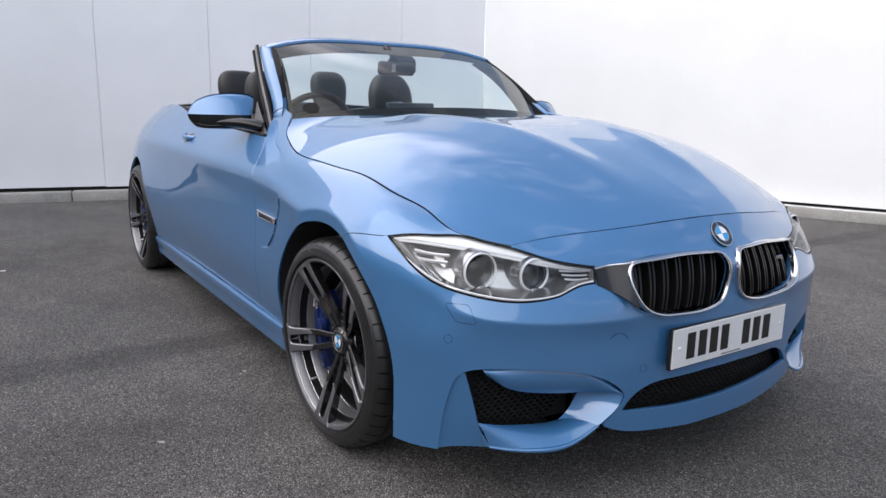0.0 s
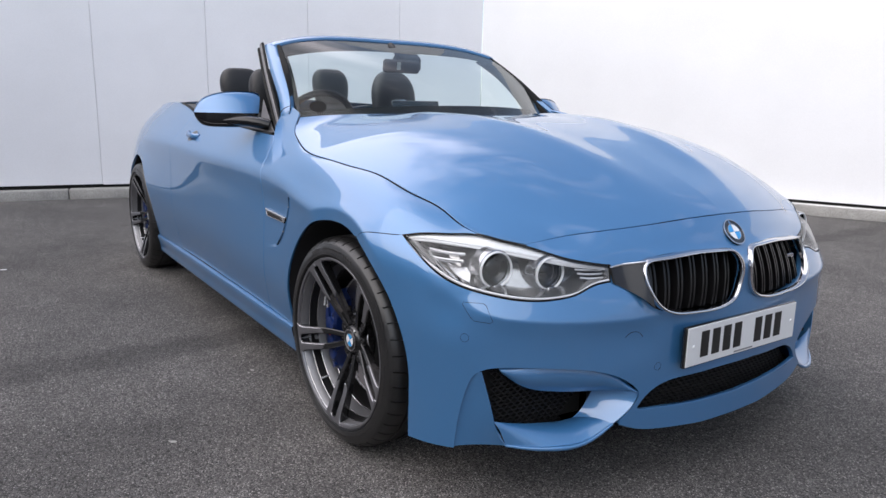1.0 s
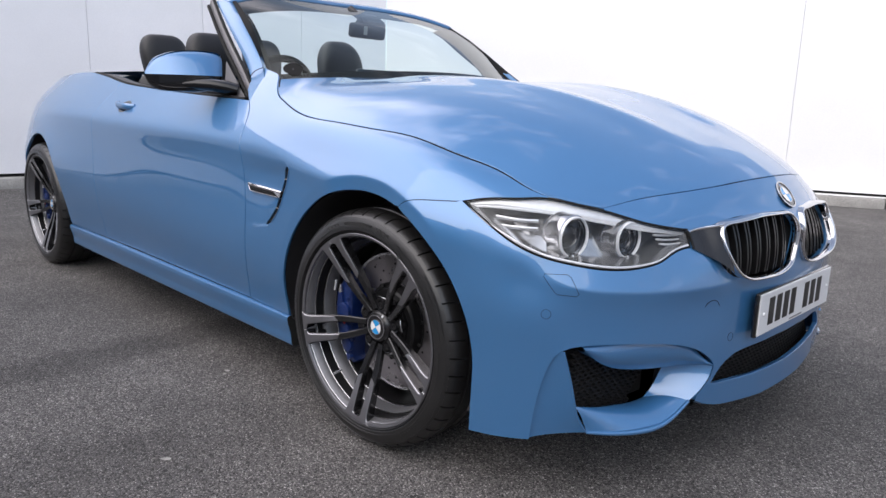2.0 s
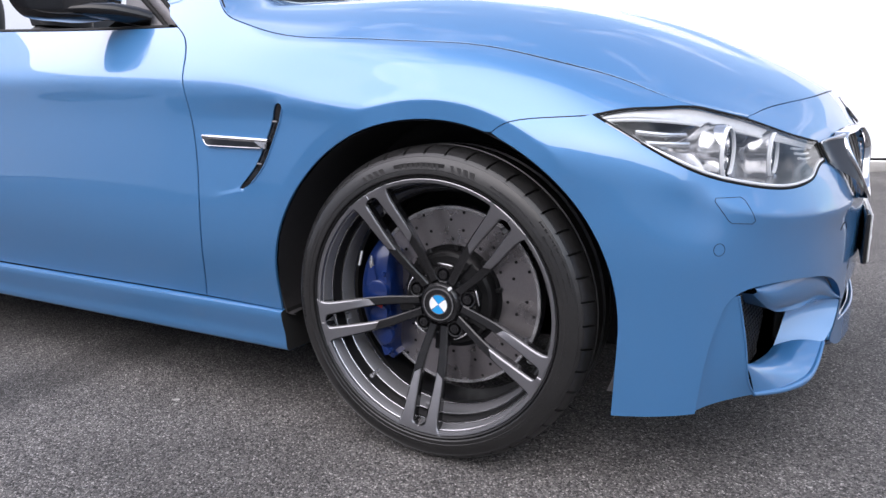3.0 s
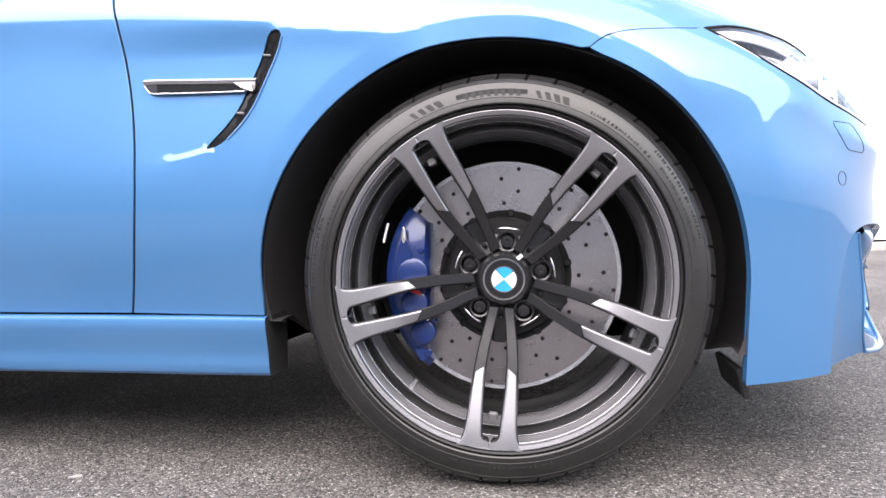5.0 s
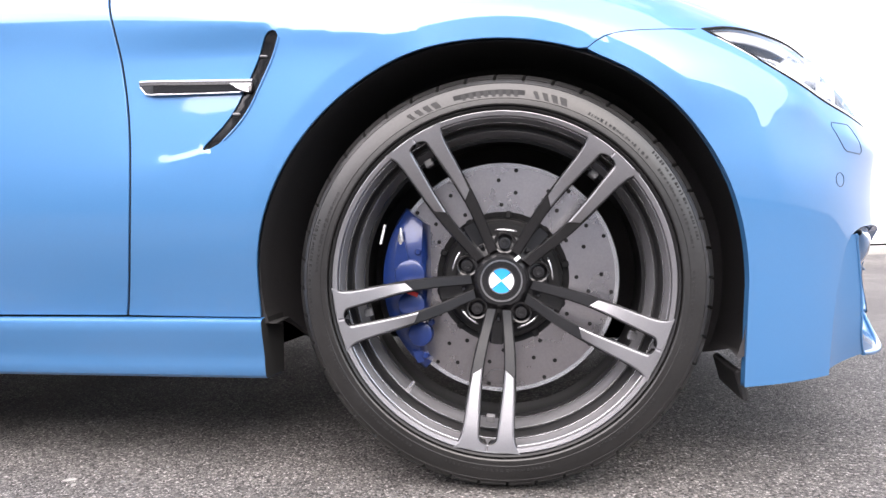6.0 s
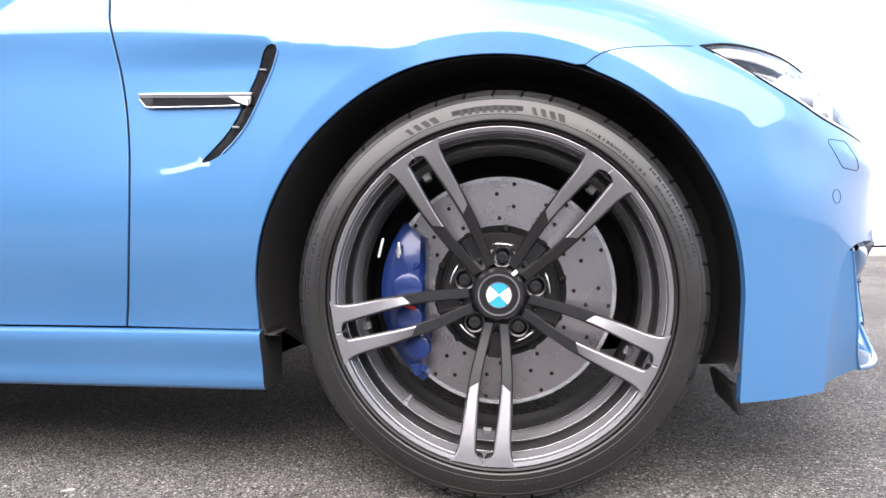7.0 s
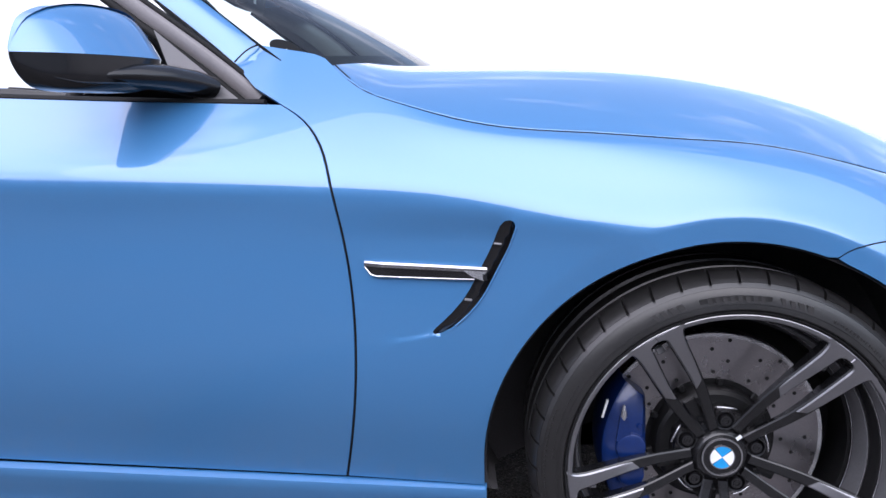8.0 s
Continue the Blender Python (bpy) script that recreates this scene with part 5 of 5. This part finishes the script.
def wheel(cx, flank, steer=0.0):
    side = -1 if flank < 0 else 1
    w = part("wheel", rim_barrel(), BARREL, None, "twin-spoke machined and black alloy wheel")
    w.parent = car
    w.matrix_world = pose(cx + AXLE_X, side * AXLE_Y, .331, 0, 0, (0 if side < 0 else 180) + steer)
    tyre = part("tyre", tyre_mesh(), RUBBER, w, "low-profile black tyre")
    part("rim_lip", spun([(.2680, -.1185), (.2692, -.1208), (.2715, -.1222), (.2727, -.1205), (.2722, -.112)], 120), BARREL, w)
    part("lip_face", spun([(.2588, -.1100), (.2590, -.1168), (.2598, -.1182), (.2660, -.1200), (.2672, -.1194), (.2674, -.1170)], 120), ALLOY, w)
    part("lip_groove", spun([(.2673, -.1170), (.2676, -.1140), (.2684, -.1140), (.2688, -.1195)], 120), BARREL, w)
    # two machined steps inside the rim, each with a bright rounded edge
    for r0, y0, r1, y1 in ((.2588, -.1090, .2550, -.0815), (.2452, -.0550, .2385, -.0170)):
        part("barrel_band", shade(spun([(r0 + .001, y0), (r0, y0 + .001), (r1, y1 - .001), (r1 + .0012, y1), (r1 + .004, y1)], 120), 50), GUNMETAL, w)
    for r0, y0 in ((.2588, -.1095), (.2545, -.0812), (.2450, -.0553), (.2380, -.0166)):
        part("band_edge", spun([(r0 - .0009, y0), (r0 - .0002, y0 - .0009), (r0 + .0007, y0), (r0 - .0002, y0 + .0009), (r0 - .0009, y0)], 100), SATIN, w)
    part("sidewall_mark", sidewall_marks(), RUBBER, w)["kind"] = "stuff"
    part("sidewall_bar", arc_bar(.2862, .2990, 82.0, 103.5, -.1222, .0006, 16), RUBBER, w)
    for k in range(8):
        part("sidewall_block", slant_bar(84 + 2.25 * k, 1.35, -.35), TYRE_MARK, w)
    for k in range(4):
        for a0 in (69, 108):
            part("sidewall_block", slant_bar(a0 + 2.9 * k, 2.0 - .25 * k, -1.2, .2862, .2990), TYRE_MARK, w)
    for k in range(5):
        a = 48.5 + 72 * k
        for sd in (-1, 1):
            body = arm(sd, .048, .260, 0, .030)
            face = arm(sd, .147, .2635, .0022, .006, .0020, .006)
            for bm in (body, face):
                bmesh.ops.transform(bm, matrix=pose(0, 0, 0, 0, -a, 0), verts=bm.verts[:])
            part("spoke", body, ALLOY_DARK, w)
            part("spoke_face", face, ALLOY, w)
        end = block((.0075, .010, .034), (.2592, -.1135, 0), .001, 1)
        bmesh.ops.transform(end, matrix=pose(0, 0, 0, 0, -a, 0), verts=end.verts[:])
        part("spoke_end", end, ALLOY, w)
        web = block((.06, .007, .022), (.078, -.040, 0), .002, 1)
        bmesh.ops.transform(web, matrix=pose(0, 0, 0, 0, -a, 0), verts=web.verts[:])
        part("spoke_web", web, ALLOY_DARK, w)
        lug = block((.012, .010, .014), (.2240, -.074, .001), .0015, 1, (0, 0, 12))
        bmesh.ops.transform(lug, matrix=pose(0, 0, 0, 0, -a, 0), verts=lug.verts[:])
        part("window_lug", lug, GREY, w)
        b = radians(84.5 + 72 * k)
        c = (.0615 * math.cos(b), 0, .0615 * math.sin(b))
        part("bolt_seat", spun([(.0135, -.042), (.0145, -.0545), (.0172, -.0555), (.0190, -.050), (.0195, -.02)], 24, centre=c), ALLOY_DARK, w)
        part("wheel_bolt", spun([(0, -.053), (.0045, -.053), (.005, -.0575), (.0095, -.0575), (.0110, -.055), (.0115, -.035)], 12, centre=c), GLOSS, w)
        part("bolt_hole", spun([(0, -.0565), (.0042, -.0567), (.0046, -.0590), (.0060, -.0590), (.0066, -.0575)], 12, centre=c), ALLOY_DARK, w)
        # silver arc standing in for the highlight on the bolt pocket's rim
        arc = [(.0830 * math.cos(b + q), -.046 - .004 * math.cos(q * 6), .0830 * math.sin(b + q)) for q in np.radians(np.linspace(-13, 13, 12))]
        part("pocket_glint", tube(arc, np.r_[.0006, np.full(10, .0019), .0006], 8), SATIN, w)
        q = radians(a)
        part("window_pin", spun([(0, -.0580), (.0025, -.0575), (.0042, -.055), (.0045, -.038)], 12, centre=(.0645 * math.cos(q), 0, .0645 * math.sin(q))), GLOSS, w)
    part("hub", spun([(.030, -.061), (.035, -.0645), (.0395, -.0645), (.0445, -.060), (.048, -.048), (.074, -.042), (.078, -.03), (.078, -.005)], 60), ALLOY_DARK, w)
    roundel("hub_badge", pose(0, -.0665, 0, 0, 0, -90) @ pose(0, 0, 0, -50, 0, 0), .0345, w)
    part("valve", tube([(-.148, -.066, -.168), (-.1505, -.080, -.1715), (-.1525, -.092, -.174)], np.array([.0035, .0048, .0048]), 12), SATIN, w)
    part("spoke_mark", block((.010, .001, .006), (.026, -.0665, .036), 0, 1, (0, -40, 0)), BADGE_WHITE, w)
    return w


STEER = 2.6
WHEELS = [wheel(0, -1, STEER)]
for cx, sd in ((0, 1), (-2.812, -1), (-2.812, 1)):
    c = copy_thing(WHEELS[0], pose(cx + AXLE_X, sd * AXLE_Y, .331, 0, 0, (0 if sd < 0 else 180) + (STEER if cx > -1 else 0)))
    WHEELS.append(c)


# one drilled hole of a brake disc: a shallow cup, its shade put in as dark colour
hole_data = bpy.data.meshes.new("disc_hole")
cup = spun([(0, .0005), (.0030, .0005), (.0036, -.0005)], 10)
cup.to_mesh(hole_data)
cup.free()
hole_data.materials.append(DARK)


def brake(cx, sd):
    place = pose(cx + AXLE_X, sd * AXLE_Y, .331, 0, 0, (0 if sd < 0 else 180) + (STEER if cx > -1 else 0))
    r0 = .199 if cx > -1 else .195
    face = .008
    d = part("brake_disc", spun([(.112, face), (r0 - .001, face), (r0, face + .001), (r0, face + .032)], 90), STEEL, car, "drilled grey steel brake disc")
    d.matrix_world = place
    part("disc_hat", spun([(.060, -.020), (.094, -.020), (.100, -.015), (.104, .010), (.114, face - .0005), (.114, face + .006)], 60), BARREL, d)
    for k in range(24):
        for i, (r, off) in enumerate(((.126, 0), (.148, 5.5), (.168, 1.5), (.186, 7))):
            if (k + i) % 2:
                continue
            a = radians(15 * k + off)
            h = part("disc_hole", hole_data, None, d)
            h.location = (r * math.cos(a), face - .0006, r * math.sin(a))
    part("disc_edge", spun([(r0 - .008, face - .0004), (r0 - .0015, face - .0010), (r0, face + .001)], 90), SATIN, d)
    for k in range(10):
        a = radians(36 * k + 12)
        nub = block((.013, .008, .011), (.109, face - .004, 0), .002, 1)
        bmesh.ops.transform(nub, matrix=pose(0, 0, 0, 0, -math.degrees(a), 0), verts=nub.verts[:])
        part("disc_bobbin", nub, BARREL, d)
    # the caliper: its outer side follows the rim, its inner side is nearly straight
    rows = []
    for t in np.linspace(143, 229, 26):
        a = radians(t)
        k = 1 - abs((t - 186) / 43) ** 4 * .30
        c, s = math.cos(a), math.sin(a)
        ri = min(.186, .124 / abs(c) if t < 186 else .120 / abs(math.cos(a + .10)))
        ro = .203
        y = -.054 * k
        rows.append([(r * c, h, r * s) for r, h in ((ri, -.020), (ri + .002, y + .008), (ri + .009, y), (ro - .020, y), (ro - .004, y + .010), (ro, -.020), (ro, .05), (ri, .05))])
    cal_ob = part("brake_caliper", shade(lofted(rows, closed_v=True, caps=True), 35), CALIPER, car, "glossy dark blue brake caliper")
    cal_ob.matrix_world = place
    for x, z, r in ((-.152, .010, .027), (-.150, -.040, .024), (-.136, -.088, .022)):
        part("piston_boss", spun([(0, -.0615), (r - .006, -.0615), (r - .002, -.0595), (r, -.051)], 32, centre=(x, 0, z)), CALIPER, cal_ob)
    part("caliper_rib", slab([(-.178, .022), (-.150, .022), (-.160, .066), (-.172, .066)], -.010, pose(0, -.050, 0), .002), CALIPER, cal_ob)
    part("bleed_nipple", tube([(-.166, -.055, .062), (-.166, -.057, .072), (-.166, -.057, .088)], np.array([.0055, .005, .002]), 10), SATIN, cal_ob)
    # short leaning white bar at the caliper's outer side
    part("caliper_bar", block((.004, .006, .034), (-.1975, -.050, .078), .001, 1, (0, 14, 0)), BADGE_WHITE, cal_ob)
    for x, z in ((-.138, .048), (-.126, -.010), (-.118, -.070), (-.128, -.125)):
        part("caliper_bolt", spun([(0, -.0565), (.004, -.0565), (.0055, -.054), (.006, -.045)], 12, centre=(x, 0, z)), CALIPER, cal_ob)
    part("caliper_step", slab([(-.150, -.118), (-.132, -.118), (-.130, -.135), (-.142, -.138)], -.007, pose(0, -.044, 0), .001), CALIPER, cal_ob)
    part("caliper_mark", block((.018, .001, .007), (-.147, -.0622, -.020), 0, 1, (0, 20, 0)), RED, cal_ob)
    return d


for cx in (0, -2.812):
    for sd in (-1, 1):
        brake(cx, sd)

# ---------- screen and cabin ----------
def screen_point(u, v):
    """The windscreen: u across (-1 right, 1 left), v up."""
    lowx, lowz = -.845 + .29 * (1 - abs(u) ** 2.2), .985 + .035 * (1 - u * u)
    topx, topz = -1.225 - .10 * (1 - u * u), 1.304 + .054 * (1 - abs(u) ** 3.4)
    wide = .685 + (.597 - .685) * v
    bulge = .030 * math.sin(math.pi * v)
    return (lowx + (topx - lowx) * v + bulge * .6, u * wide, lowz + (topz - lowz) * v + bulge)


rows = [[screen_point(u, v) for u in np.linspace(-1, 1, 41)] for v in np.linspace(0, 1, 21)]
screen = part("windscreen", shade(lofted(rows), 80), GLASS, car, "clear tinted windscreen glass with black border")
screen.visible_shadow = False


POST_F = [(-.79, -.732, 1.010), (-.838, -.7085, 1.042), (-1.03, -.657, 1.180), (-1.240, -.603, 1.310)]
POST_R = [(-.828, -.765, .972), (-.876, -.739, 1.008), (-1.08, -.688, 1.159), (-1.306, -.634, 1.306)]


def pillar(m):
    f, r = curve_through(POST_F, 26), curve_through(POST_R, 26)
    rows, trim = [], []
    for i, t in enumerate(np.linspace(0, 1, 26)):
        g = np.array(screen_point(-1, max(0, min(1, -.02 + 1.03 * t))))
        b = float(smooth(0, .3, t))
        mid = (f[i] + r[i]) / 2 + np.array((.003, -.006, .005)) * b + np.array((0, .003, -.001)) * (1 - b)
        q1, q3 = (f[i] + mid) / 2 + np.array((.002, -.003, .002)) * b, (r[i] + mid) / 2 + np.array((.0, -.003, .001)) * b
        dip = np.array((0, .0045, -.0015)) * (1 - b)
        trim.append([g + np.array((0, .012, -.004)), g + np.array((.004, .002, .003)), f[i] + np.array((.001, -.002, .002)), f[i] + np.array((-.004, .004, -.012))])
        rows.append([f[i] + np.array((-.002, .016, -.012)), f[i] + dip, q1 + dip, mid, q3 + dip, r[i] + dip, r[i] + np.array((.01, .035, -.012))])
    return shade(lofted(rows, closed_v=True, mirror=m, caps=True), 50), shade(lofted(trim, closed_v=True, mirror=m, caps=True), 50)


for m in (False, True):
    post, trim = pillar(m)
    post = part("windscreen_pillar", post, PAINT, car)
    part("screen_seal", trim, SEAL, post)
    seam = np.array([POST_F[1], (np.array(POST_F[1]) + POST_R[1]) / 2 + (.003, -.006, .005), POST_R[1]])
    part("pillar_seam", tube(both(curve_through(seam, 8) + (.0005, -.0015, .001), m), .0016, 6), SEAL, post)
rows = []
for u in np.r_[-1.07, -1.04, np.linspace(-1.0, 1.0, 31), 1.04, 1.07]:
    x, y, z = screen_point(max(-1, min(1, u)), 1)
    over = max(0, abs(u) - 1) / .09
    x, y, z = x - .012 * over, y + math.copysign(.034, u) * over, z - .016 * over ** 2
    rows.append([(x + .004, y, z - .006), (x + .002, y, z + .008), (x - .02, y, z + .018), (x - .07, y, z + .016), (x - .085, y, z - .005), (x - .04, y, z - .022)])
part("windscreen_header", shade(lofted(rows, closed_v=True, caps=True), 50), PAINT, car)




def screen_strip(us, vs, back=.003):
    rows = []
    for v in vs:
        rows.append([(screen_point(u, v)[0] - back, screen_point(u, v)[1], screen_point(u, v)[2] - back * .5) for u in us])
    return shade(lofted(rows), 80)


part("screen_border", joined(screen_strip(np.linspace(-1, 1, 41), np.linspace(0, .085, 4)), screen_strip(np.linspace(-1, 1, 41), np.linspace(.76, 1, 6)),
                             screen_strip(np.linspace(-1, -.97, 3), np.linspace(.05, .9, 15)), screen_strip(np.linspace(.97, 1, 3), np.linspace(.05, .9, 15))), SEAL, screen)
disc = [[tuple(np.array(screen_point(-.882 + k * .043 * math.cos(a), .118 + k * .050 * math.sin(a))) + (.0012, 0, .0008)) for a in np.linspace(0, 2 * math.pi, 24, endpoint=False)] for k in (.03, 1)]
part("screen_sticker", lofted(disc, closed_v=True), SEAL, screen)
for m in (1, -1):
    rows = []
    for v in np.linspace(.04, 1.0, 16):
        g0 = np.array(screen_point(m * .985, v))
        rows.append([g0 + (-.006, 0, -.003), g0 + (-.02, -m * .014, -.008), g0 + (-.045, -m * .030, -.014), g0 + (-.09, -m * .024, -.022)])
    part("pillar_trim", shade(lofted(rows), 60), TRIM, car)
pod = part("sensor_pod", block((.11, .13, .075), (-1.175, .045, 1.268), .018, 3, (0, 30, 0), (.8, .75)), MATT, car, "black sensor pod behind the windscreen")
part("mirror_mount", tube([screen_point(.0, .93), (-1.20, 0, 1.30), (-1.16, -.02, 1.262)], np.array([.016, .014, .010]), 10), MATT, car)
rear = part("rear_view_mirror", block((.035, .205, .062), (-1.10, -.035, 1.232), .014, 3, (0, 8, 6)), MATT, car, "black rear-view mirror behind the windscreen")
part("mirror_label", block((.001, .022, .036), (-1.078, -.062, 1.232), 0, 1, (0, 8, 6)), LABEL, rear)


def headrest(x, y, top, wide=.25, taper=0.0):
    """A rounded leather head restraint on two posts."""
    rows = []
    for t in np.linspace(0, 1, 12):
        z = top - .21 + .21 * math.sin(t * math.pi / 2)
        k = math.sqrt(max(.0, 1 - (t * .985) ** 3.4)) * (.86 + .14 * math.sin(math.pi * min(1, t * 1.2)))
        ring = []
        for a in np.linspace(0, 2 * math.pi, 28, endpoint=False):
            c, s = math.cos(a), math.sin(a)
            ring.append((x - .05 * t + .055 * k * np.sign(c) * abs(c) ** .6, y + wide / 2 * k * (1 + taper * (.5 - t)) * np.sign(s) * abs(s) ** .6, z))
        rows.append(ring)
    return shade(lofted(rows, closed_v=True, caps=True), 60)


def seat(x, y, top, wide, taper=0.0):
    s = empty("car_seat", "black leather car seat with a rounded headrest", "seat")
    part("headrest", headrest(x, y, top, wide, taper), LEATHER, s)
    part("backrest", block((.15, wide * 1.75, .62), (x + .05, y, top - .51), .06, 4, (0, -12, 0), (.8, .66)), LEATHER, s)
    part("seat_cushion", block((.50, .50, .18), (x + .33, y, top - .80), .05, 3), LEATHER, s)
    for k in (-.05, .05):
        part("headrest_post", tube([(x, y + k, top - .25), (x, y + k, top - .15)], .006, 8), SATIN, s)
    if taper > .3:
        part("seat_slot", block((.012, .075, .022), (x + .062, y, top - .170), .005, 2), SATIN, s)
    tagged(s, group="car seats")
    return s


seat(-1.74, -.44, 1.222, .225, .15), seat(-1.74, .30, 1.238, .245, .55), seat(-2.37, -.385, 1.245, .25), seat(-2.37, .20, 1.262, .24)

rows = []
for u in np.linspace(-1, 1, 31):
    x0, y0, z0 = screen_point(u, 0)
    y = u * .68
    hood = .045 * math.exp(-((y + .37) / .20) ** 2)
    rows.append([(x0 - .01, y, .975), (x0 - .10, y, .995), (x0 - .24, y, .992 + hood * .6), (-1.16, y, .975 + hood), (-1.22, y, .95 + hood), (-1.23, y, .88), (-1.14, y, .70)])
dash = part("dashboard", shade(lofted(rows), 50), MATT, car, "black moulded dashboard behind the windscreen")
part("display", block((.02, .27, .085), (-1.12, .06, 1.03), .006, 2, (0, -12, 0)), GLOSS, dash)
wheel_rim = [(-1.33 + .185 * math.sin(a) * math.sin(radians(26)) * 1.0, -.37 + .185 * math.cos(a), .935 + .185 * math.sin(a) * math.cos(radians(26))) for a in np.linspace(0, 2 * math.pi, 48, endpoint=False)]
steer = part("steering_wheel", tube(wheel_rim, .016, 10, True), LEATHER, car, "black leather steering wheel")
part("wheel_boss", spun([(0, .03), (.05, .028), (.07, .01), (.07, -.03)], 24, "x", (-1.32, -.37, .93)), MATT, steer)
for k in (-1, 1):
    part("wheel_spoke", block((.02, .13, .03), (-1.33, -.37 + k * .115, .93), .006, 2), MATT, steer)
part("cabin_tub", joined(block((2.3, 1.30, .06), (-1.75, 0, .35), .01, 1), block((.06, 1.45, .62), (-2.62, 0, .66), .02, 1), block((2.0, .05, .60), (-1.75, -.735, .62), .02, 2), block((2.0, .05, .60), (-1.75, .735, .62), .02, 2), block((.06, 1.36, .6), (-.80, 0, .62), .01, 1)), MATT, car)
for m in (False, True):
    bt = curve_through([(-.80, .932)] + BELT[1:] + [(-2.2, 1.012), (-2.42, 1.030)], 60)
    p = both(skin(bt[:, 0], bt[:, 1], -.004), m)
    part("belt_seal", tube(p + np.array((0, .006 if not m else -.006, .002)), .008, 8, squash=(1.3, .8)), SEAL, car)
    inner = np.stack([p + np.array((0, .004 * (1 if not m else -1), .002)), p * (1, .90, 1) + np.array((0, 0, .0)), p * (1, .86, 1) - np.array((0, 0, .06))])
    part("door_top_trim", shade(lofted(inner), 60), MATT, car)

# ---------- A-posts' trim and door mirrors ----------
for m in (False, True):
    line = curve_through([(-.822, -.760, .938), (-.905, -.740, 1.0), (-1.11, -.694, 1.138), (-1.335, -.638, 1.304)], 30)
    part("window_channel", tube(both(line + np.array((-.002, 0, -.001)), m), .0145, 10, squash=(.55, 1.25)), CHANNEL, car)
    part("channel_seal", tube(both(line + np.array((-.020, -.004, -.013)), m), .0085, 8), SEAL, car)
    part("post_seal", tube(both(line + np.array((.016, .0, .011)), m), .006, 8), SEAL, car)
    tri = [(-.855, -.772, .938), (-.935, -.785, .941), (-.985, -.778, 1.00), (-1.02, -.752, 1.068)]
    bm = bmesh.new()
    vs = [bm.verts.new(q) for q in both(tri, m)]
    bm.faces.new(vs)
    bmesh.ops.solidify(bm, geom=bm.faces[:], thickness=.012)
    part("mirror_quarter", bm, QUARTER, car)


FRONT_X = spline([0, .18, .45, .7, .88, 1], [-.988, -.979, -.992, -1.024, -1.062, -1.098])
BACK_X = spline([0, .5, 1], [-1.074, -1.099, -1.126])
CAP_Z = spline([0, .3, .55, .75, .9, 1], [1.093, 1.098, 1.093, 1.079, 1.056, 1.032])
FOOT_Z = spline([0, .3, .6, .85, 1], [.962, .950, .950, .955, .970])
SPLIT = 1.010


def mirror_shell(a0, a1, n, grow=0.0):
    """Rings of the mirror's housing from its inner to its outer end, from one angle to another round the section."""
    rows = []
    for t in np.r_[np.linspace(0, .8, 16), .8 + .2 * np.sin(np.linspace(.1, 1, 12) * math.pi / 2)]:
        k = math.sqrt(max(.004, 1 - (max(0, t - .84) / .16) ** 2)) * (1 - .10 * max(0, .08 - t) / .08)
        f, b = float(FRONT_X(t)), float(BACK_X(t))
        mid, deep = (f * .42 + b * .58), (f - b)
        up, down = float(CAP_Z(t)) - SPLIT, SPLIT - float(FOOT_Z(t))
        ring = []
        for a in np.radians(np.linspace(a0, a1, n)):
            c, s = math.cos(a), math.sin(a)
            x = mid + ((.58 * deep if c > 0 else .42 * deep) + grow) * k * np.sign(c) * abs(c) ** (.44 if c > 0 else .40)
            z = SPLIT + ((up if s > 0 else down) + grow) * k * np.sign(s) * abs(s) ** (.42 if c > 0 else .45)
            x -= .72 * max(0, z - SPLIT) * (1 if c > 0 else .1)
            y = -.785 - .230 * t + .40 * (z - SPLIT) * (1 - t) ** 3
            ring.append((x, y, z))
        rows.append(ring)
    return rows


for m in (False, True):
    mir = part("door_mirror", shade(lofted(mirror_shell(0, 178, 30), mirror=m), 60), PAINT, car, "blue and gloss black door mirror")
    part("mirror_base", shade(lofted(mirror_shell(180, 360, 26, -.0018), mirror=m), 60), PIANO, mir)
    part("mirror_core", shade(lofted(mirror_shell(0, 360, 40, -.006), closed_v=True, caps=True, mirror=m), 60), GLOSS, mir)
    ridge = [mirror_shell(a, a + 1, 2, .0005)[i][0] for a, i in ((338, 3), (336, 7), (334, 11), (332, 15), (334, 18))]
    part("mirror_ridge", tube(both(curve_through(ridge, 20), m), np.linspace(.004, .0015, 20), 8, squash=(1.0, .6)), GLOSS, mir)
    foot = [(-.918, -.762, .962), (-.938, -.79, .970), (-.970, -.83, .978), (-1.005, -.875, .980), (-1.03, -.92, .978)]
    part("mirror_foot", tube(both(foot, m), np.array([.026, .028, .027, .024, .012]), 16, squash=(1.5, .85)), PIANO, mir)
    mark = mirror_shell(184, 188, 2, .0004)[20][0]
    part("mirror_marker", block((.007, .007, .009), both([mark], m)[0], .002, 2), LABEL, mir)
    hd = both(skin([-1.615, -1.64, -1.705, -1.77, -1.795], [.884, .885, .888, .891, .892], [-.004, .015, .022, .015, -.004]), m)
    part("door_handle", tube(curve_through(hd, 16), .011, 10, squash=(.6, 1.2)), PAINT, doors[1 if m else 0])
    # flat dark oval standing in for the shade in the handle's cup
    cup = [(-1.705 + .052 * math.cos(a), .884 + .024 * math.sin(a)) for a in np.linspace(0, 2 * math.pi, 20, endpoint=False)]
    part("handle_shade", pressed(cup, at=lambda s, z: skin(s, z, .0012), step=.02, fine=.02, hem=False, mirror=m, name="handle_shade"), GLOSS, doors[1 if m else 0])
